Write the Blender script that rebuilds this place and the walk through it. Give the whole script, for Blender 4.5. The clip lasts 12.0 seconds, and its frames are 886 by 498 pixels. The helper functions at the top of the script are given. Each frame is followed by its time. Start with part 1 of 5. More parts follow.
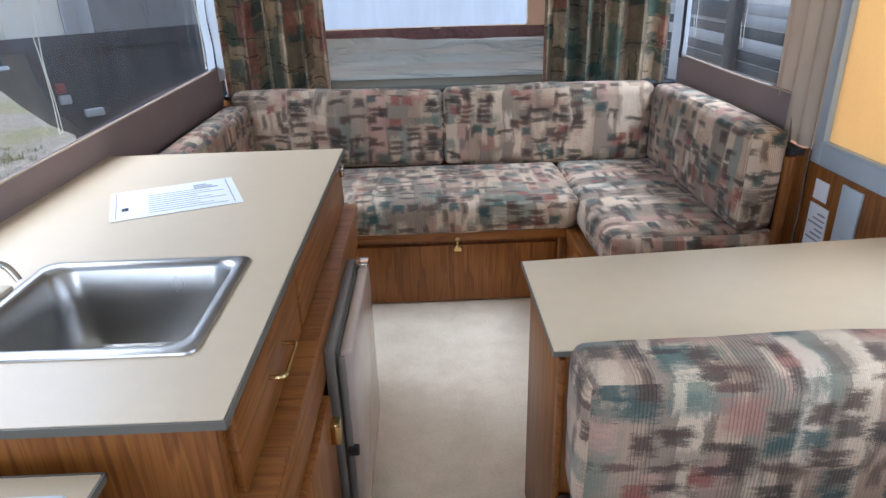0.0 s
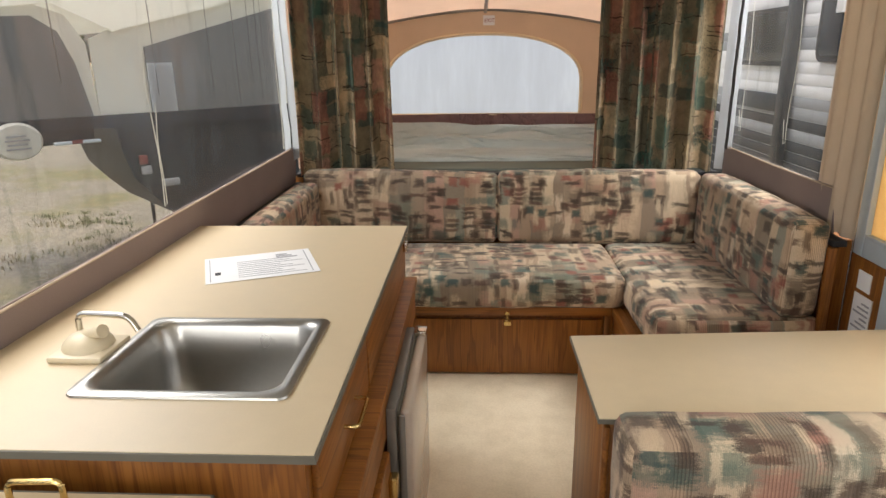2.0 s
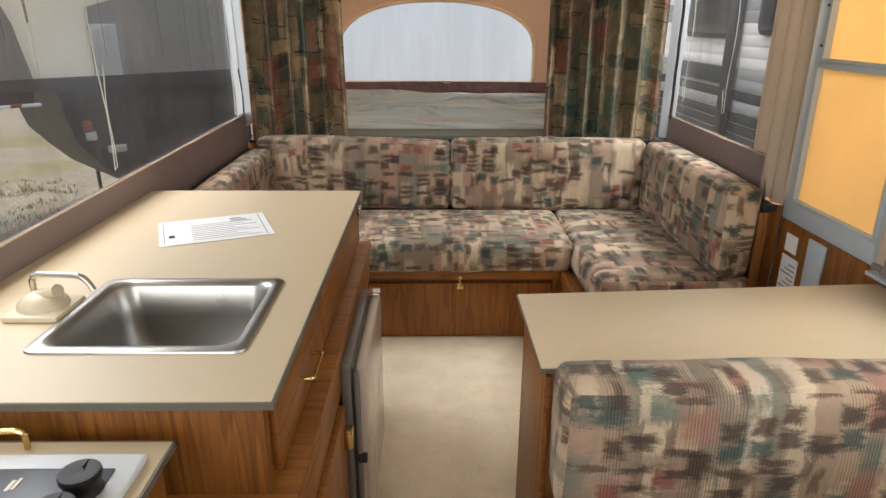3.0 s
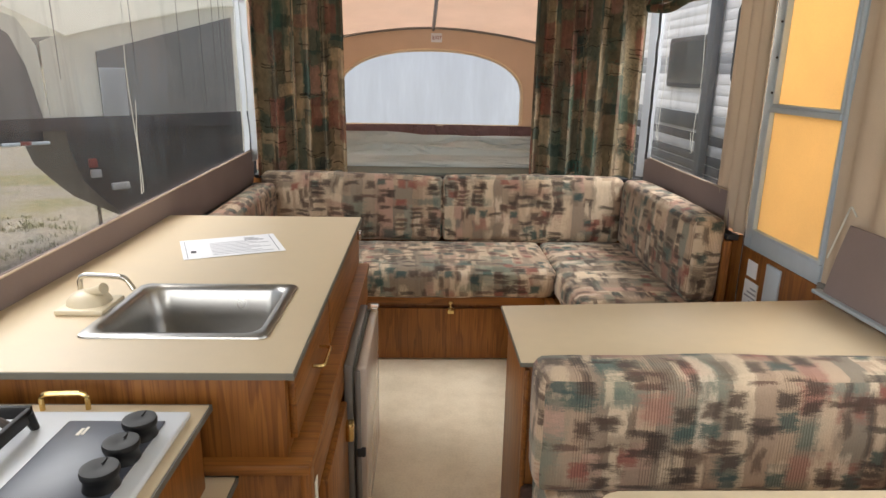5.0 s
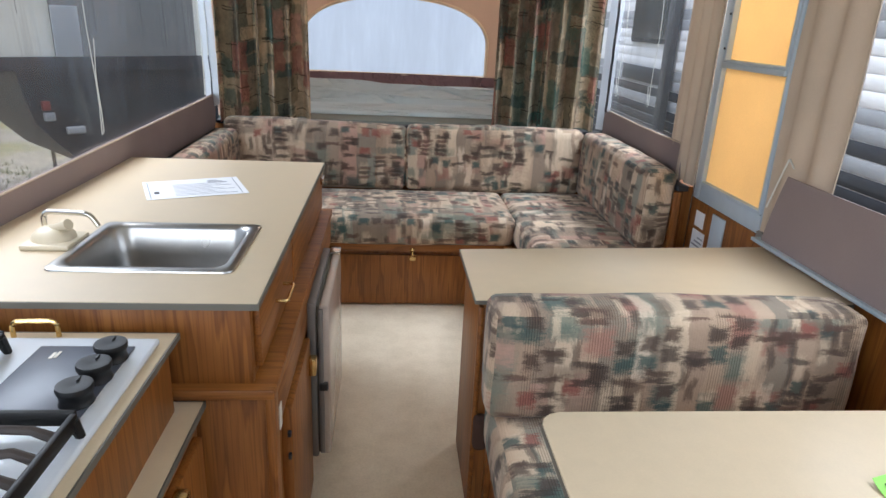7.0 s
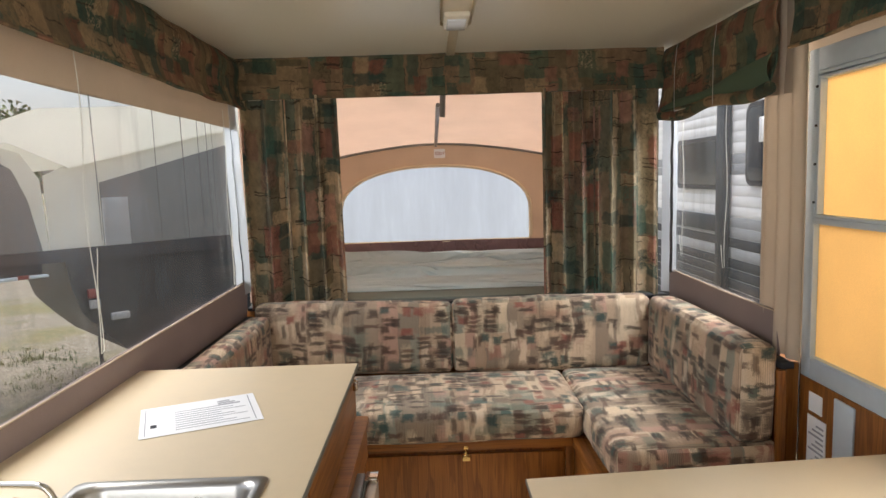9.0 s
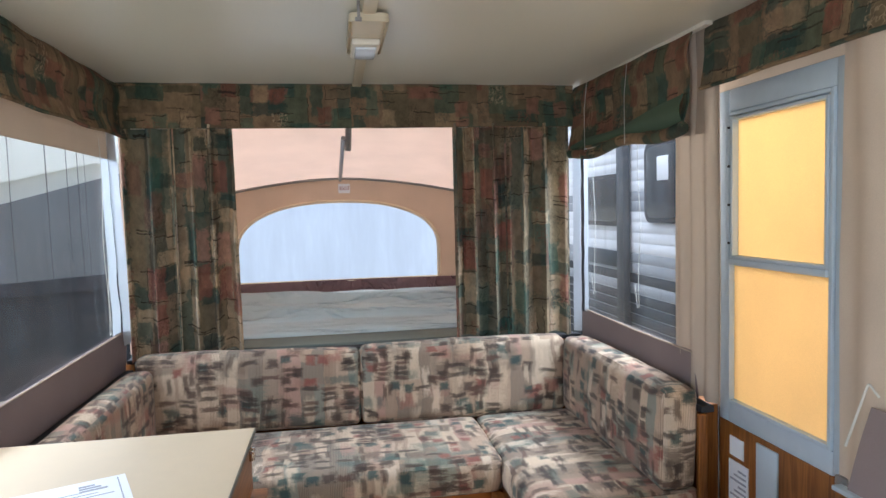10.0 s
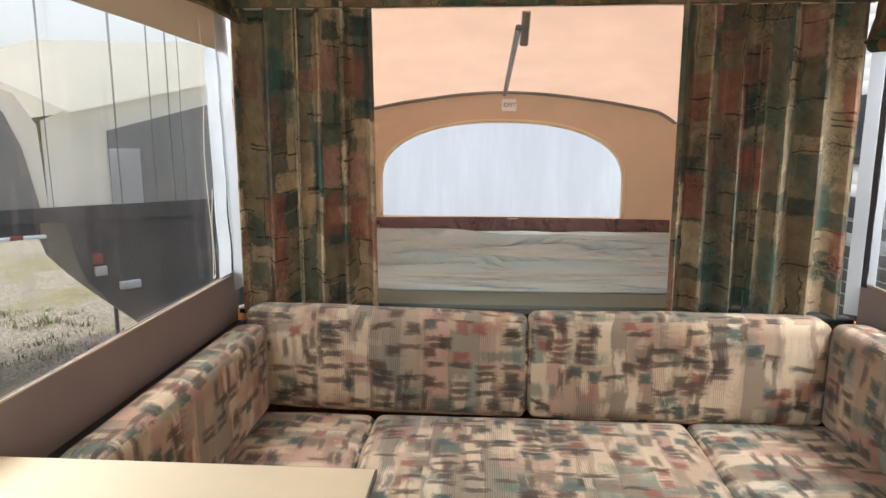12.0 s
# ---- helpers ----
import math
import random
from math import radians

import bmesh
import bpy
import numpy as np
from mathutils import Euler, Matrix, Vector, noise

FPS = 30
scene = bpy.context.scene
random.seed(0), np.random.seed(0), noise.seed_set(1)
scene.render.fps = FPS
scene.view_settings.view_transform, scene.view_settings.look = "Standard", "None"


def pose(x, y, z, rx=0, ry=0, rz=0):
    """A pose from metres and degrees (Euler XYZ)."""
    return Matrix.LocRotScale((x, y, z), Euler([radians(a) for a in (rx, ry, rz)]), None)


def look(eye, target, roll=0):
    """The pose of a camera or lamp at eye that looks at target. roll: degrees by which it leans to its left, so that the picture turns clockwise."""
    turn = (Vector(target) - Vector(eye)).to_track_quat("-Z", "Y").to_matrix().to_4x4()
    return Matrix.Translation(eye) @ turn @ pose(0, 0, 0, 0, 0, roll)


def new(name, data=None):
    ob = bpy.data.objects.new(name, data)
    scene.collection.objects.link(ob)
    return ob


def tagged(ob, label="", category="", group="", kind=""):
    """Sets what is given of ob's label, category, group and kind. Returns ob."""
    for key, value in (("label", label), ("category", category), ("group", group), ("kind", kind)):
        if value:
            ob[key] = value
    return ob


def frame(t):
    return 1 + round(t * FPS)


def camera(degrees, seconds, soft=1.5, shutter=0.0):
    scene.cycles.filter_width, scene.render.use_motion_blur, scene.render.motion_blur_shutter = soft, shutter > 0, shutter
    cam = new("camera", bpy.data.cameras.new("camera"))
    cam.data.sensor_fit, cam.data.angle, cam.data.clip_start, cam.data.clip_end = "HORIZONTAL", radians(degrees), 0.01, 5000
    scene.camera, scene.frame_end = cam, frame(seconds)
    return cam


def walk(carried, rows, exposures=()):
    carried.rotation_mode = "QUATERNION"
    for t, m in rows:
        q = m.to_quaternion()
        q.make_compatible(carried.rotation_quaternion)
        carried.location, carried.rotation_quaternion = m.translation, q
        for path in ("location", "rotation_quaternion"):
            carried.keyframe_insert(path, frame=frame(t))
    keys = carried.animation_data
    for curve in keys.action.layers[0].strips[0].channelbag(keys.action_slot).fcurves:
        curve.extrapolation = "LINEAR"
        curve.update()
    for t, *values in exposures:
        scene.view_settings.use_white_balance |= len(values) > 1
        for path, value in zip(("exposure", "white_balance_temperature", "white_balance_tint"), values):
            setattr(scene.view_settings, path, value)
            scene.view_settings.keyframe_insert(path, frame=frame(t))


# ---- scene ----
cam = camera(68.9, 12.0)
PATH = [
    (0, (0.071, 0.008, 1.299), (0.104, 1.842, 0.502), -1.7),
    (0.5, (0.012, -0.022, 1.307), (0.09, 1.829, 0.554), 0.2),
    (1, (0.038, -0.06, 1.308), (-0.055, 1.814, 0.615), 2.7),
    (1.5, (0.051, -0.096, 1.333), (-0.176, 1.799, 0.736), -0.8),
    (2, (0.043, -0.132, 1.35), (-0.061, 1.78, 0.772), -0.8),
    (2.5, (0.057, -0.16, 1.348), (0.083, 1.723, 0.674), 0.6),
    (4.3, (0.049, -0.339, 1.348), (0.075, 1.569, 0.748), -0.2),
    (4.5, (0.049, -0.371, 1.341), (0.081, 1.541, 0.756), 0.5),
    (5, (0.047, -0.411, 1.337), (0.106, 1.515, 0.804), 1.0),
    (5.5, (0.043, -0.456, 1.334), (0.112, 1.46, 0.765), 1.4),
    (6, (0.046, -0.516, 1.324), (0.15, 1.357, 0.632), 2.3),
    (6.5, (0.05, -0.526, 1.321), (0.187, 1.319, 0.561), 3.4),
    (7, (0.059, -0.484, 1.329), (0.227, 1.394, 0.664), 2.7),
    (7.2, (0.062, -0.467, 1.335), (0.237, 1.435, 0.743), 2.7),
    (8.8, (0.078, -0.164, 1.371), (0.133, 1.807, 1.038), -1.1),
    (9, (0.079, -0.113, 1.395), (0.1, 1.875, 1.175), -1.8),
    (9.5, (0.08, -0.046, 1.45), (0.196, 1.95, 1.423), -1.8),
    (10, (0.061, 0.063, 1.412), (0.385, 2.032, 1.287), -1.5),
    (10.5, (0.112, 0.285, 1.4), (0.336, 2.267, 1.254), -0.0),
    (11, (0.098, 0.506, 1.381), (0.353, 2.481, 1.188), 0.3),
    (11.5, (0.018, 0.7, 1.393), (0.228, 2.673, 1.137), -0.9),
    (12, (-0.004, 0.881, 1.361), (-0.131, 2.851, 1.035), 0.1),
]
LIGHT = [(0, 0.97, 5300, 10), (0.5, 0.9, 7050, 10), (1.0, 0.9, 7050, 10), (1.5, 0.87, 6950, 10), (2.0, 0.83, 7050, 10), (2.5, 0.82, 6950, 10), (4.5, 0.81, 6750, 10), (5.5, 0.82, 6900, 10), (6.0, 0.84, 7000, 10), (6.5, 0.92, 5650, 9), (7.0, 0.92, 5800, 9), (9.0, 0.9, 6700, 10), (9.5, 1.1, 5700, 9), (10.0, 1.1, 5550, 8), (10.5, 1.12, 5550, 9), (11.0, 1.14, 5500, 6), (11.5, 1.22, 5550, 5), (12, 1.16, 6600, 9)]
walk(cam, [(t, look(eye, target, roll)) for t, eye, target, roll in PATH], LIGHT)

# ---- world, sun, lights ----
world = bpy.data.worlds.new("world")
scene.world = world
world.use_nodes = True
wn = world.node_tree.nodes
sky = wn.new("ShaderNodeTexSky")
sky.sky_type, sky.sun_disc = "NISHITA", False
sky.sun_elevation, sky.sun_rotation = radians(83), radians(291)
sky.air_density, sky.dust_density = 1.0, 5.0
wn["Background"].inputs[1].default_value = 0.15
veil = wn.new("ShaderNodeHueSaturation")
veil.inputs["Saturation"].default_value = 0.4
world.node_tree.links.new(sky.outputs[0], veil.inputs["Color"])
world.node_tree.links.new(veil.outputs[0], wn["Background"].inputs[0])
sun = new("sun", bpy.data.lights.new("sun", "SUN"))
sun.data.energy, sun.data.angle, sun.data.color = 1.9, radians(45), (1, 0.97, 0.93)
sun.matrix_basis = look((-0.8, 0.3, 7), (0, 0, 0))


def window_light(name, eye, target, width, height, watts):
    """Stand-in lamp for daylight entering through a window's opening; the rear one is fill."""
    ob = new(name, bpy.data.lights.new(name, "AREA"))
    ob.data.shape, ob.data.size, ob.data.size_y, ob.data.energy = "RECTANGLE", width, height, watts
    ob.data.color = (0.97, 0.98, 1.0)
    ob.matrix_basis = look(eye, target)


# added fill from the unseen rear end; no window is built there
window_light("rear_fill_light", (0.19, -2.15, 1.4), (0.19, 1.0, 1.3), 1.9, 1.0, 2)
window_light("left_window_light", (-0.84, -1.25, 1.2), (1.2, 1.0, 1.4), 1.6, 0.7, 11)
window_light("right_window_light", (2.0, 0.55, 2.5), (0.75, 1.2, 0.69), 1.3, 0.7, 20)
window_light("right_rear_window_light", (1.22, 0.0, 1.3), (-0.8, 0.1, 1.3), 1.2, 0.6, 2.5)
window_light("left_sky_light", (-2.1, 2.6, 2.6), (0.9, 2.6, 0.65), 1.9, 0.9, 30)
window_light("right_sky_light", (1.85, 2.55, 2.2), (0.2, 2.5, 0.5), 0.8, 0.6, 21)
window_light("door_pane_light", (1.55, 1.66, 1.25), (0.0, 1.66, 1.2), 0.5, 1.0, 0.6)



# ---- materials ----
def lin(*rgb):
    return tuple((c / 255 / 12.92 if c < 10 else ((c / 255 + 0.055) / 1.055) ** 2.4) for c in rgb) + (1,)


class Graph:
    """A node material: g(type, inputs...) adds a node and links sockets or sets values."""

    def __init__(self, name, rough=0.6, metal=0.0):
        self.mat = bpy.data.materials.new(name)
        self.mat.use_nodes = True
        self.nodes, self.links = self.mat.node_tree.nodes, self.mat.node_tree.links
        self.bsdf = self.nodes["Principled BSDF"]
        self.out = self.nodes["Material Output"]
        self.bsdf.inputs["Roughness"].default_value = rough
        self.bsdf.inputs["Metallic"].default_value = metal

    def put(self, socket, value):
        if isinstance(value, bpy.types.NodeSocket):
            self.links.new(value, socket)
        else:
            socket.default_value = value

    def add(self, kind, **ins):
        n = self.nodes.new("ShaderNode" + kind)
        for k, v in ins.items():
            self.put(n.inputs[int(k[1:]) if k[0] == "i" and k[1:].isdigit() else k.replace("_", " ")], v)
        return n

    def coords(self, scale=(1, 1, 1), shift=(0, 0, 0)):
        tc = self.nodes.new("ShaderNodeTexCoord")
        return self.add("Mapping", Vector=tc.outputs["Object"], Scale=scale, Location=shift).outputs[0]

    def noise(self, vec, scale, detail=3, rough=0.5):
        return self.add("TexNoise", Vector=vec, Scale=scale, Detail=detail, Roughness=rough)

    def ramp(self, fac, stops, mode="LINEAR"):
        n = self.nodes.new("ShaderNodeValToRGB")
        cr = n.color_ramp
        cr.interpolation = mode
        while len(cr.elements) < len(stops):
            cr.elements.new(0.5)
        for e, (p, c) in zip(cr.elements, stops):
            e.position, e.color = p, c if len(c) == 4 else (*c, 1)
        self.put(n.inputs[0], fac)
        return n.outputs[0]

    def mix(self, fac, a, b, blend="MIX"):
        n = self.nodes.new("ShaderNodeMix")
        n.data_type, n.blend_type = "RGBA", blend
        self.put(n.inputs[0], fac)
        self.put(n.inputs[6], a)
        self.put(n.inputs[7], b)
        return n.outputs[2]

    def math(self, op, a, b=0.0):
        n = self.nodes.new("ShaderNodeMath")
        n.operation = op
        self.put(n.inputs[0], a)
        self.put(n.inputs[1], b)
        return n.outputs[0]

    def bump(self, height, strength=0.2, distance=0.002):
        n = self.add("Bump", Height=height, Strength=strength, Distance=distance)
        self.links.new(n.outputs[0], self.bsdf.inputs["Normal"])

    def color(self, c):
        self.put(self.bsdf.inputs["Base Color"], c)


def plain(name, rgb, rough=0.5, metal=0.0, vary=0.08, scale=30, bump=0.1):
    g = Graph(name, rough, metal)
    n = g.noise(g.coords(), scale, 4)
    m = g.noise(g.coords(), scale / 12, 2)
    f = g.math("ADD", g.math("MULTIPLY", n.outputs[0], 0.5), g.math("MULTIPLY", m.outputs[0], 0.5))
    c = lin(*rgb)
    lo, hi = [tuple(min(1, v * k) for v in c[:3]) for k in (1 - vary, 1 + vary)]
    g.color(g.ramp(f, [(0.3, lo), (0.7, hi)]))
    g.put(g.bsdf.inputs["Roughness"], g.math("ADD", rough - 0.06, g.math("MULTIPLY", m.outputs[0], 0.12)))
    if bump:
        g.bump(n.outputs[0], bump, 0.001)
    return g.mat


def wood(name, axis="z", dark=1.0):
    g = Graph(name, 0.42)
    st = {"z": (16, 16, 1.1), "y": (16, 1.1, 16), "x": (1.1, 16, 16)}[axis]
    fine = {"z": (260, 260, 6), "y": (260, 6, 260), "x": (6, 260, 260)}[axis]
    v = g.coords(st)
    w = g.noise(v, 1.0, 3, 0.55)
    rings = g.math("FRACT", g.math("MULTIPLY", w.outputs[0], 6.0))
    grain = g.noise(g.coords(fine), 1.0, 2, 0.6)
    base = g.ramp(rings, [(0.0, [c * dark for c in lin(134, 82, 34)[:3]]), (0.3, [c * dark for c in lin(154, 97, 42)[:3]]), (0.85, [c * dark for c in lin(168, 109, 49)[:3]]), (1.0, [c * dark for c in lin(136, 83, 36)[:3]])])
    pores = g.ramp(grain.outputs[0], [(0.34, (0.6, 0.54, 0.48)), (0.52, (1, 1, 1))])
    big = g.noise(g.coords(), 3.0, 2)
    tone = g.ramp(big.outputs[0], [(0.3, (0.80, 0.78, 0.75)), (0.7, (1.08, 1.07, 1.06))])
    g.color(g.mix(1.0, g.mix(0.65, base, pores, "MULTIPLY"), tone, "MULTIPLY"))
    g.bump(grain.outputs[0], 0.12, 0.0008)
    return g.mat


def weave_cells(g, u, v, su, sv, k):
    """Blocks in staggered columns: three random values and the place inside the block."""
    cu = g.math("ADD", g.math("MULTIPLY", u, 1 / su), k * 17.31)
    iu, fu = g.math("FLOOR", cu), g.math("FRACT", cu)
    w = g.nodes.new("ShaderNodeTexWhiteNoise")
    g.put(w.inputs["Vector"], g.add("CombineXYZ", X=iu, Y=k * 3.7).outputs[0])
    cv = g.math("ADD", g.math("MULTIPLY", v, 1 / sv), g.math("MULTIPLY", w.outputs["Value"], 5.0))
    iv, fv = g.math("FLOOR", cv), g.math("FRACT", cv)
    w2 = g.nodes.new("ShaderNodeTexWhiteNoise")
    g.put(w2.inputs["Vector"], g.add("CombineXYZ", X=iu, Y=iv, Z=k * 1.9).outputs[0])
    r = g.add("SeparateColor", Color=w2.outputs["Color"]).outputs
    return r[0], r[1], r[2], fu, fv


def pick(g, fac, cols):
    return g.ramp(fac, [(i / len(cols), lin(*q)) for i, q in enumerate(cols)], "CONSTANT")


def cloth_axes(g):
    tc = g.nodes.new("ShaderNodeTexCoord")
    xy = g.add("SeparateXYZ", Vector=tc.outputs["UV"])
    return xy.outputs[0], xy.outputs[1]


def stretched(g, u, v, su, sv, detail=2, rough=0.6):
    vec = g.add("CombineXYZ", X=g.math("MULTIPLY", u, su), Y=g.math("MULTIPLY", v, sv)).outputs[0]
    return g.noise(vec, 1.0, detail, rough).outputs[0]


def moved(g, a, by, amount):
    return g.math("ADD", a, g.math("MULTIPLY", g.math("SUBTRACT", by, 0.5), amount))


def tattered(g, q, n, low, high, torn):
    """How much of a block is printed: full inside, torn away towards its edges."""
    du = g.math("MINIMUM", q[3], g.math("SUBTRACT", 1.0, q[3]))
    dv = g.math("MINIMUM", q[4], g.math("SUBTRACT", 1.0, q[4]))
    field = moved(g, g.math("MINIMUM", du, dv), n, torn)
    return g.ramp(field, [(low, (0, 0, 0)), (high, (1, 1, 1))])


def upholstery(name, palette, layers):
    """Ribbed woven print: upright stripes under tattered patches and dashes."""
    g = Graph(name, 0.92)
    u0, v0 = cloth_axes(g)
    u = moved(g, moved(g, u0, stretched(g, u0, v0, 9, 300), 0.012), stretched(g, u0, v0, 7, 5, 2), 0.06)
    v = moved(g, moved(g, v0, stretched(g, u0, v0, 420, 14), 0.016), stretched(g, u0, v0, 6, 8, 2), 0.05)
    speck = stretched(g, u0, v0, 520, 380, 1)
    rag = moved(g, stretched(g, u0, v0, 80, 26, 5, 0.72), speck, 0.5)
    rag2 = moved(g, stretched(g, u0, v0, 24, 110, 5, 0.72), speck, 0.5)
    base = weave_cells(g, u, v, 0.052, 0.45, 1)
    col = pick(g, base[0], palette)
    for k, (su, sv, share, cols, strength) in enumerate(layers):
        q = weave_cells(g, u, v, su, sv, k + 2)
        on = g.math("MULTIPLY", g.math("LESS_THAN", q[1], share), strength)
        col = g.mix(g.math("MULTIPLY", on, tattered(g, q, rag if k % 2 else rag2, 0.0, 0.24, 0.85)), col, pick(g, q[0], cols))
    # coarse ribs in some stripes, fine ones in the others
    def ribs(period):
        w = g.math("SINE", g.math("MULTIPLY", u0, 6.2832 / period))
        return g.math("ADD", g.math("MULTIPLY", w, 0.5), 0.5)
    bands = weave_cells(g, u0, v0, 0.037, 2.0, 15)
    coarse, fine = ribs(0.0062), ribs(0.0031)
    col = g.mix(g.math("MULTIPLY", g.math("LESS_THAN", bands[1], 0.26), 0.65), col, g.ramp(coarse, [(0.1, (0.52, 0.49, 0.47)), (0.5, (1.08, 1.07, 1.06))]), "MULTIPLY")
    col = g.mix(0.45, col, g.ramp(fine, [(0.0, (0.76, 0.75, 0.74)), (0.7, (1.1, 1.1, 1.1))]), "MULTIPLY")
    weave = g.noise(g.coords(), 700, 1)
    col = g.mix(0.4, col, g.ramp(weave.outputs[0], [(0.35, (0.68, 0.68, 0.68)), (0.65, (1.22, 1.22, 1.22))]), "MULTIPLY")
    g.color(col)
    g.bump(g.math("ADD", coarse, weave.outputs[0]), 0.25, 0.0012)
    g.put(g.bsdf.inputs["Sheen Weight"], 0.15)
    return g.mat


def patchwork(name, palette, layers, through_light, size=1.0):
    """Thin printed cotton: overlapping patches with inked outlines, sprigs and scratches."""
    g = Graph(name, 0.9)
    u0, v0 = cloth_axes(g)
    u0, v0 = g.math("MULTIPLY", u0, 1 / size), g.math("MULTIPLY", v0, 1 / size)
    u = moved(g, u0, stretched(g, u0, v0, 9, 26, 3), 0.022)
    v = moved(g, v0, stretched(g, u0, v0, 26, 9, 3), 0.022)
    blot = g.ramp(stretched(g, u0, v0, 42, 60, 4), [(0.36, (0.45, 0.45, 0.45)), (0.58, (1, 1, 1))])
    rag = stretched(g, u0, v0, 40, 55, 5, 0.7)
    ink = lin(44, 36, 31)
    q = weave_cells(g, u, v, 0.085, 0.17, 1)
    col = pick(g, q[0], palette)

    def outline(col, q, share, wu, wv):
        edge = g.math("MAXIMUM", g.math("LESS_THAN", q[3], wu), g.math("LESS_THAN", q[4], wv))
        f = g.math("MULTIPLY", g.math("MULTIPLY", edge, g.math("LESS_THAN", q[2], share)), blot)
        return g.mix(g.math("MULTIPLY", f, 0.85), col, ink)

    col = outline(col, q, 0.2, 0.03, 0.015)
    for k, (su, sv, share, cols, strength) in enumerate(layers):
        q = weave_cells(g, u, v, su, sv, k + 2)
        on = g.math("MULTIPLY", g.math("LESS_THAN", q[1], share), strength)
        col = g.mix(g.math("MULTIPLY", on, tattered(g, q, rag, 0.0, 0.10, 0.6) if sv > 0.02 else blot), col, pick(g, q[0], cols))
        if sv > 0.02:
            lined = g.math("MULTIPLY", q[2], g.math("LESS_THAN", q[1], share))
            lined = g.math("SUBTRACT", 1.0, lined)
            col = outline(col, (0, 0, lined, q[3], q[4]), 0.28, 0.002 / su, 0.002 / sv)
    # small sprigs drawn in some of the patches
    q = weave_cells(g, u, v, 0.048, 0.10, 14)
    sprig = g.math("ABSOLUTE", g.math("SUBTRACT", stretched(g, u0, v0, 75, 60, 1), 0.5))
    sprig = g.math("MULTIPLY", g.math("LESS_THAN", sprig, 0.03), g.math("LESS_THAN", q[1], 0.3))
    col = g.mix(g.math("MULTIPLY", sprig, 0.38), col, pick(g, q[0], [(150, 84, 70), (58, 48, 40), (206, 178, 146), (52, 74, 68)]))
    col = g.mix(0.8, col, g.ramp(stretched(g, u0, v0, 34, 22, 5, 0.7), [(0.32, (0.66, 0.66, 0.66)), (0.66, (1.36, 1.34, 1.30))]), "MULTIPLY")
    weave = g.noise(g.coords(), 900, 1)
    col = g.mix(0.35, col, g.ramp(weave.outputs[0], [(0.35, (0.72, 0.72, 0.72)), (0.65, (1.18, 1.18, 1.18))]), "MULTIPLY")
    g.color(col)
    g.bump(stretched(g, u0, v0, 30, 12, 3), 0.25, 0.004)
    t = g.add("BsdfTranslucent", Color=col)
    ms = g.add("MixShader", Fac=through_light, i1=g.bsdf.outputs[0], i2=t.outputs[0])
    g.links.new(ms.outputs[0], g.out.inputs[0])
    return g.mat


def canvas(name, rgb, through_light=0.4, scale=500, crease=0.25, stretch=None):
    g = Graph(name, 0.8)
    n = g.noise(g.coords(), scale, 2)
    m = g.noise(g.coords(), 5, 4)
    c = lin(*rgb)
    col = g.ramp(m.outputs[0], [(0.3, [v * 0.95 for v in c[:3]]), (0.7, [min(1, v * 1.03) for v in c[:3]])])
    col = g.mix(0.3, col, g.ramp(n.outputs[0], [(0.3, (0.8, 0.8, 0.8)), (0.7, (1.15, 1.15, 1.15))]), "MULTIPLY")
    g.color(col)
    if stretch:
        # thin sharp creases along the cloth
        w = g.math("ABSOLUTE", g.math("SUBTRACT", g.noise(g.coords(stretch), 1.0, 3, 0.55).outputs[0], 0.5))
        g.bump(g.ramp(w, [(0.0, (0, 0, 0)), (0.05, (0.75, 0.75, 0.75)), (0.2, (1, 1, 1))]), crease, 0.02)
    else:
        g.bump(m.outputs[0], crease, 0.02)
    if through_light:
        t = g.add("BsdfTranslucent", Color=col)
        ms = g.add("MixShader", Fac=through_light, i1=g.bsdf.outputs[0], i2=t.outputs[0])
        g.links.new(ms.outputs[0], g.out.inputs[0])
    return g.mat


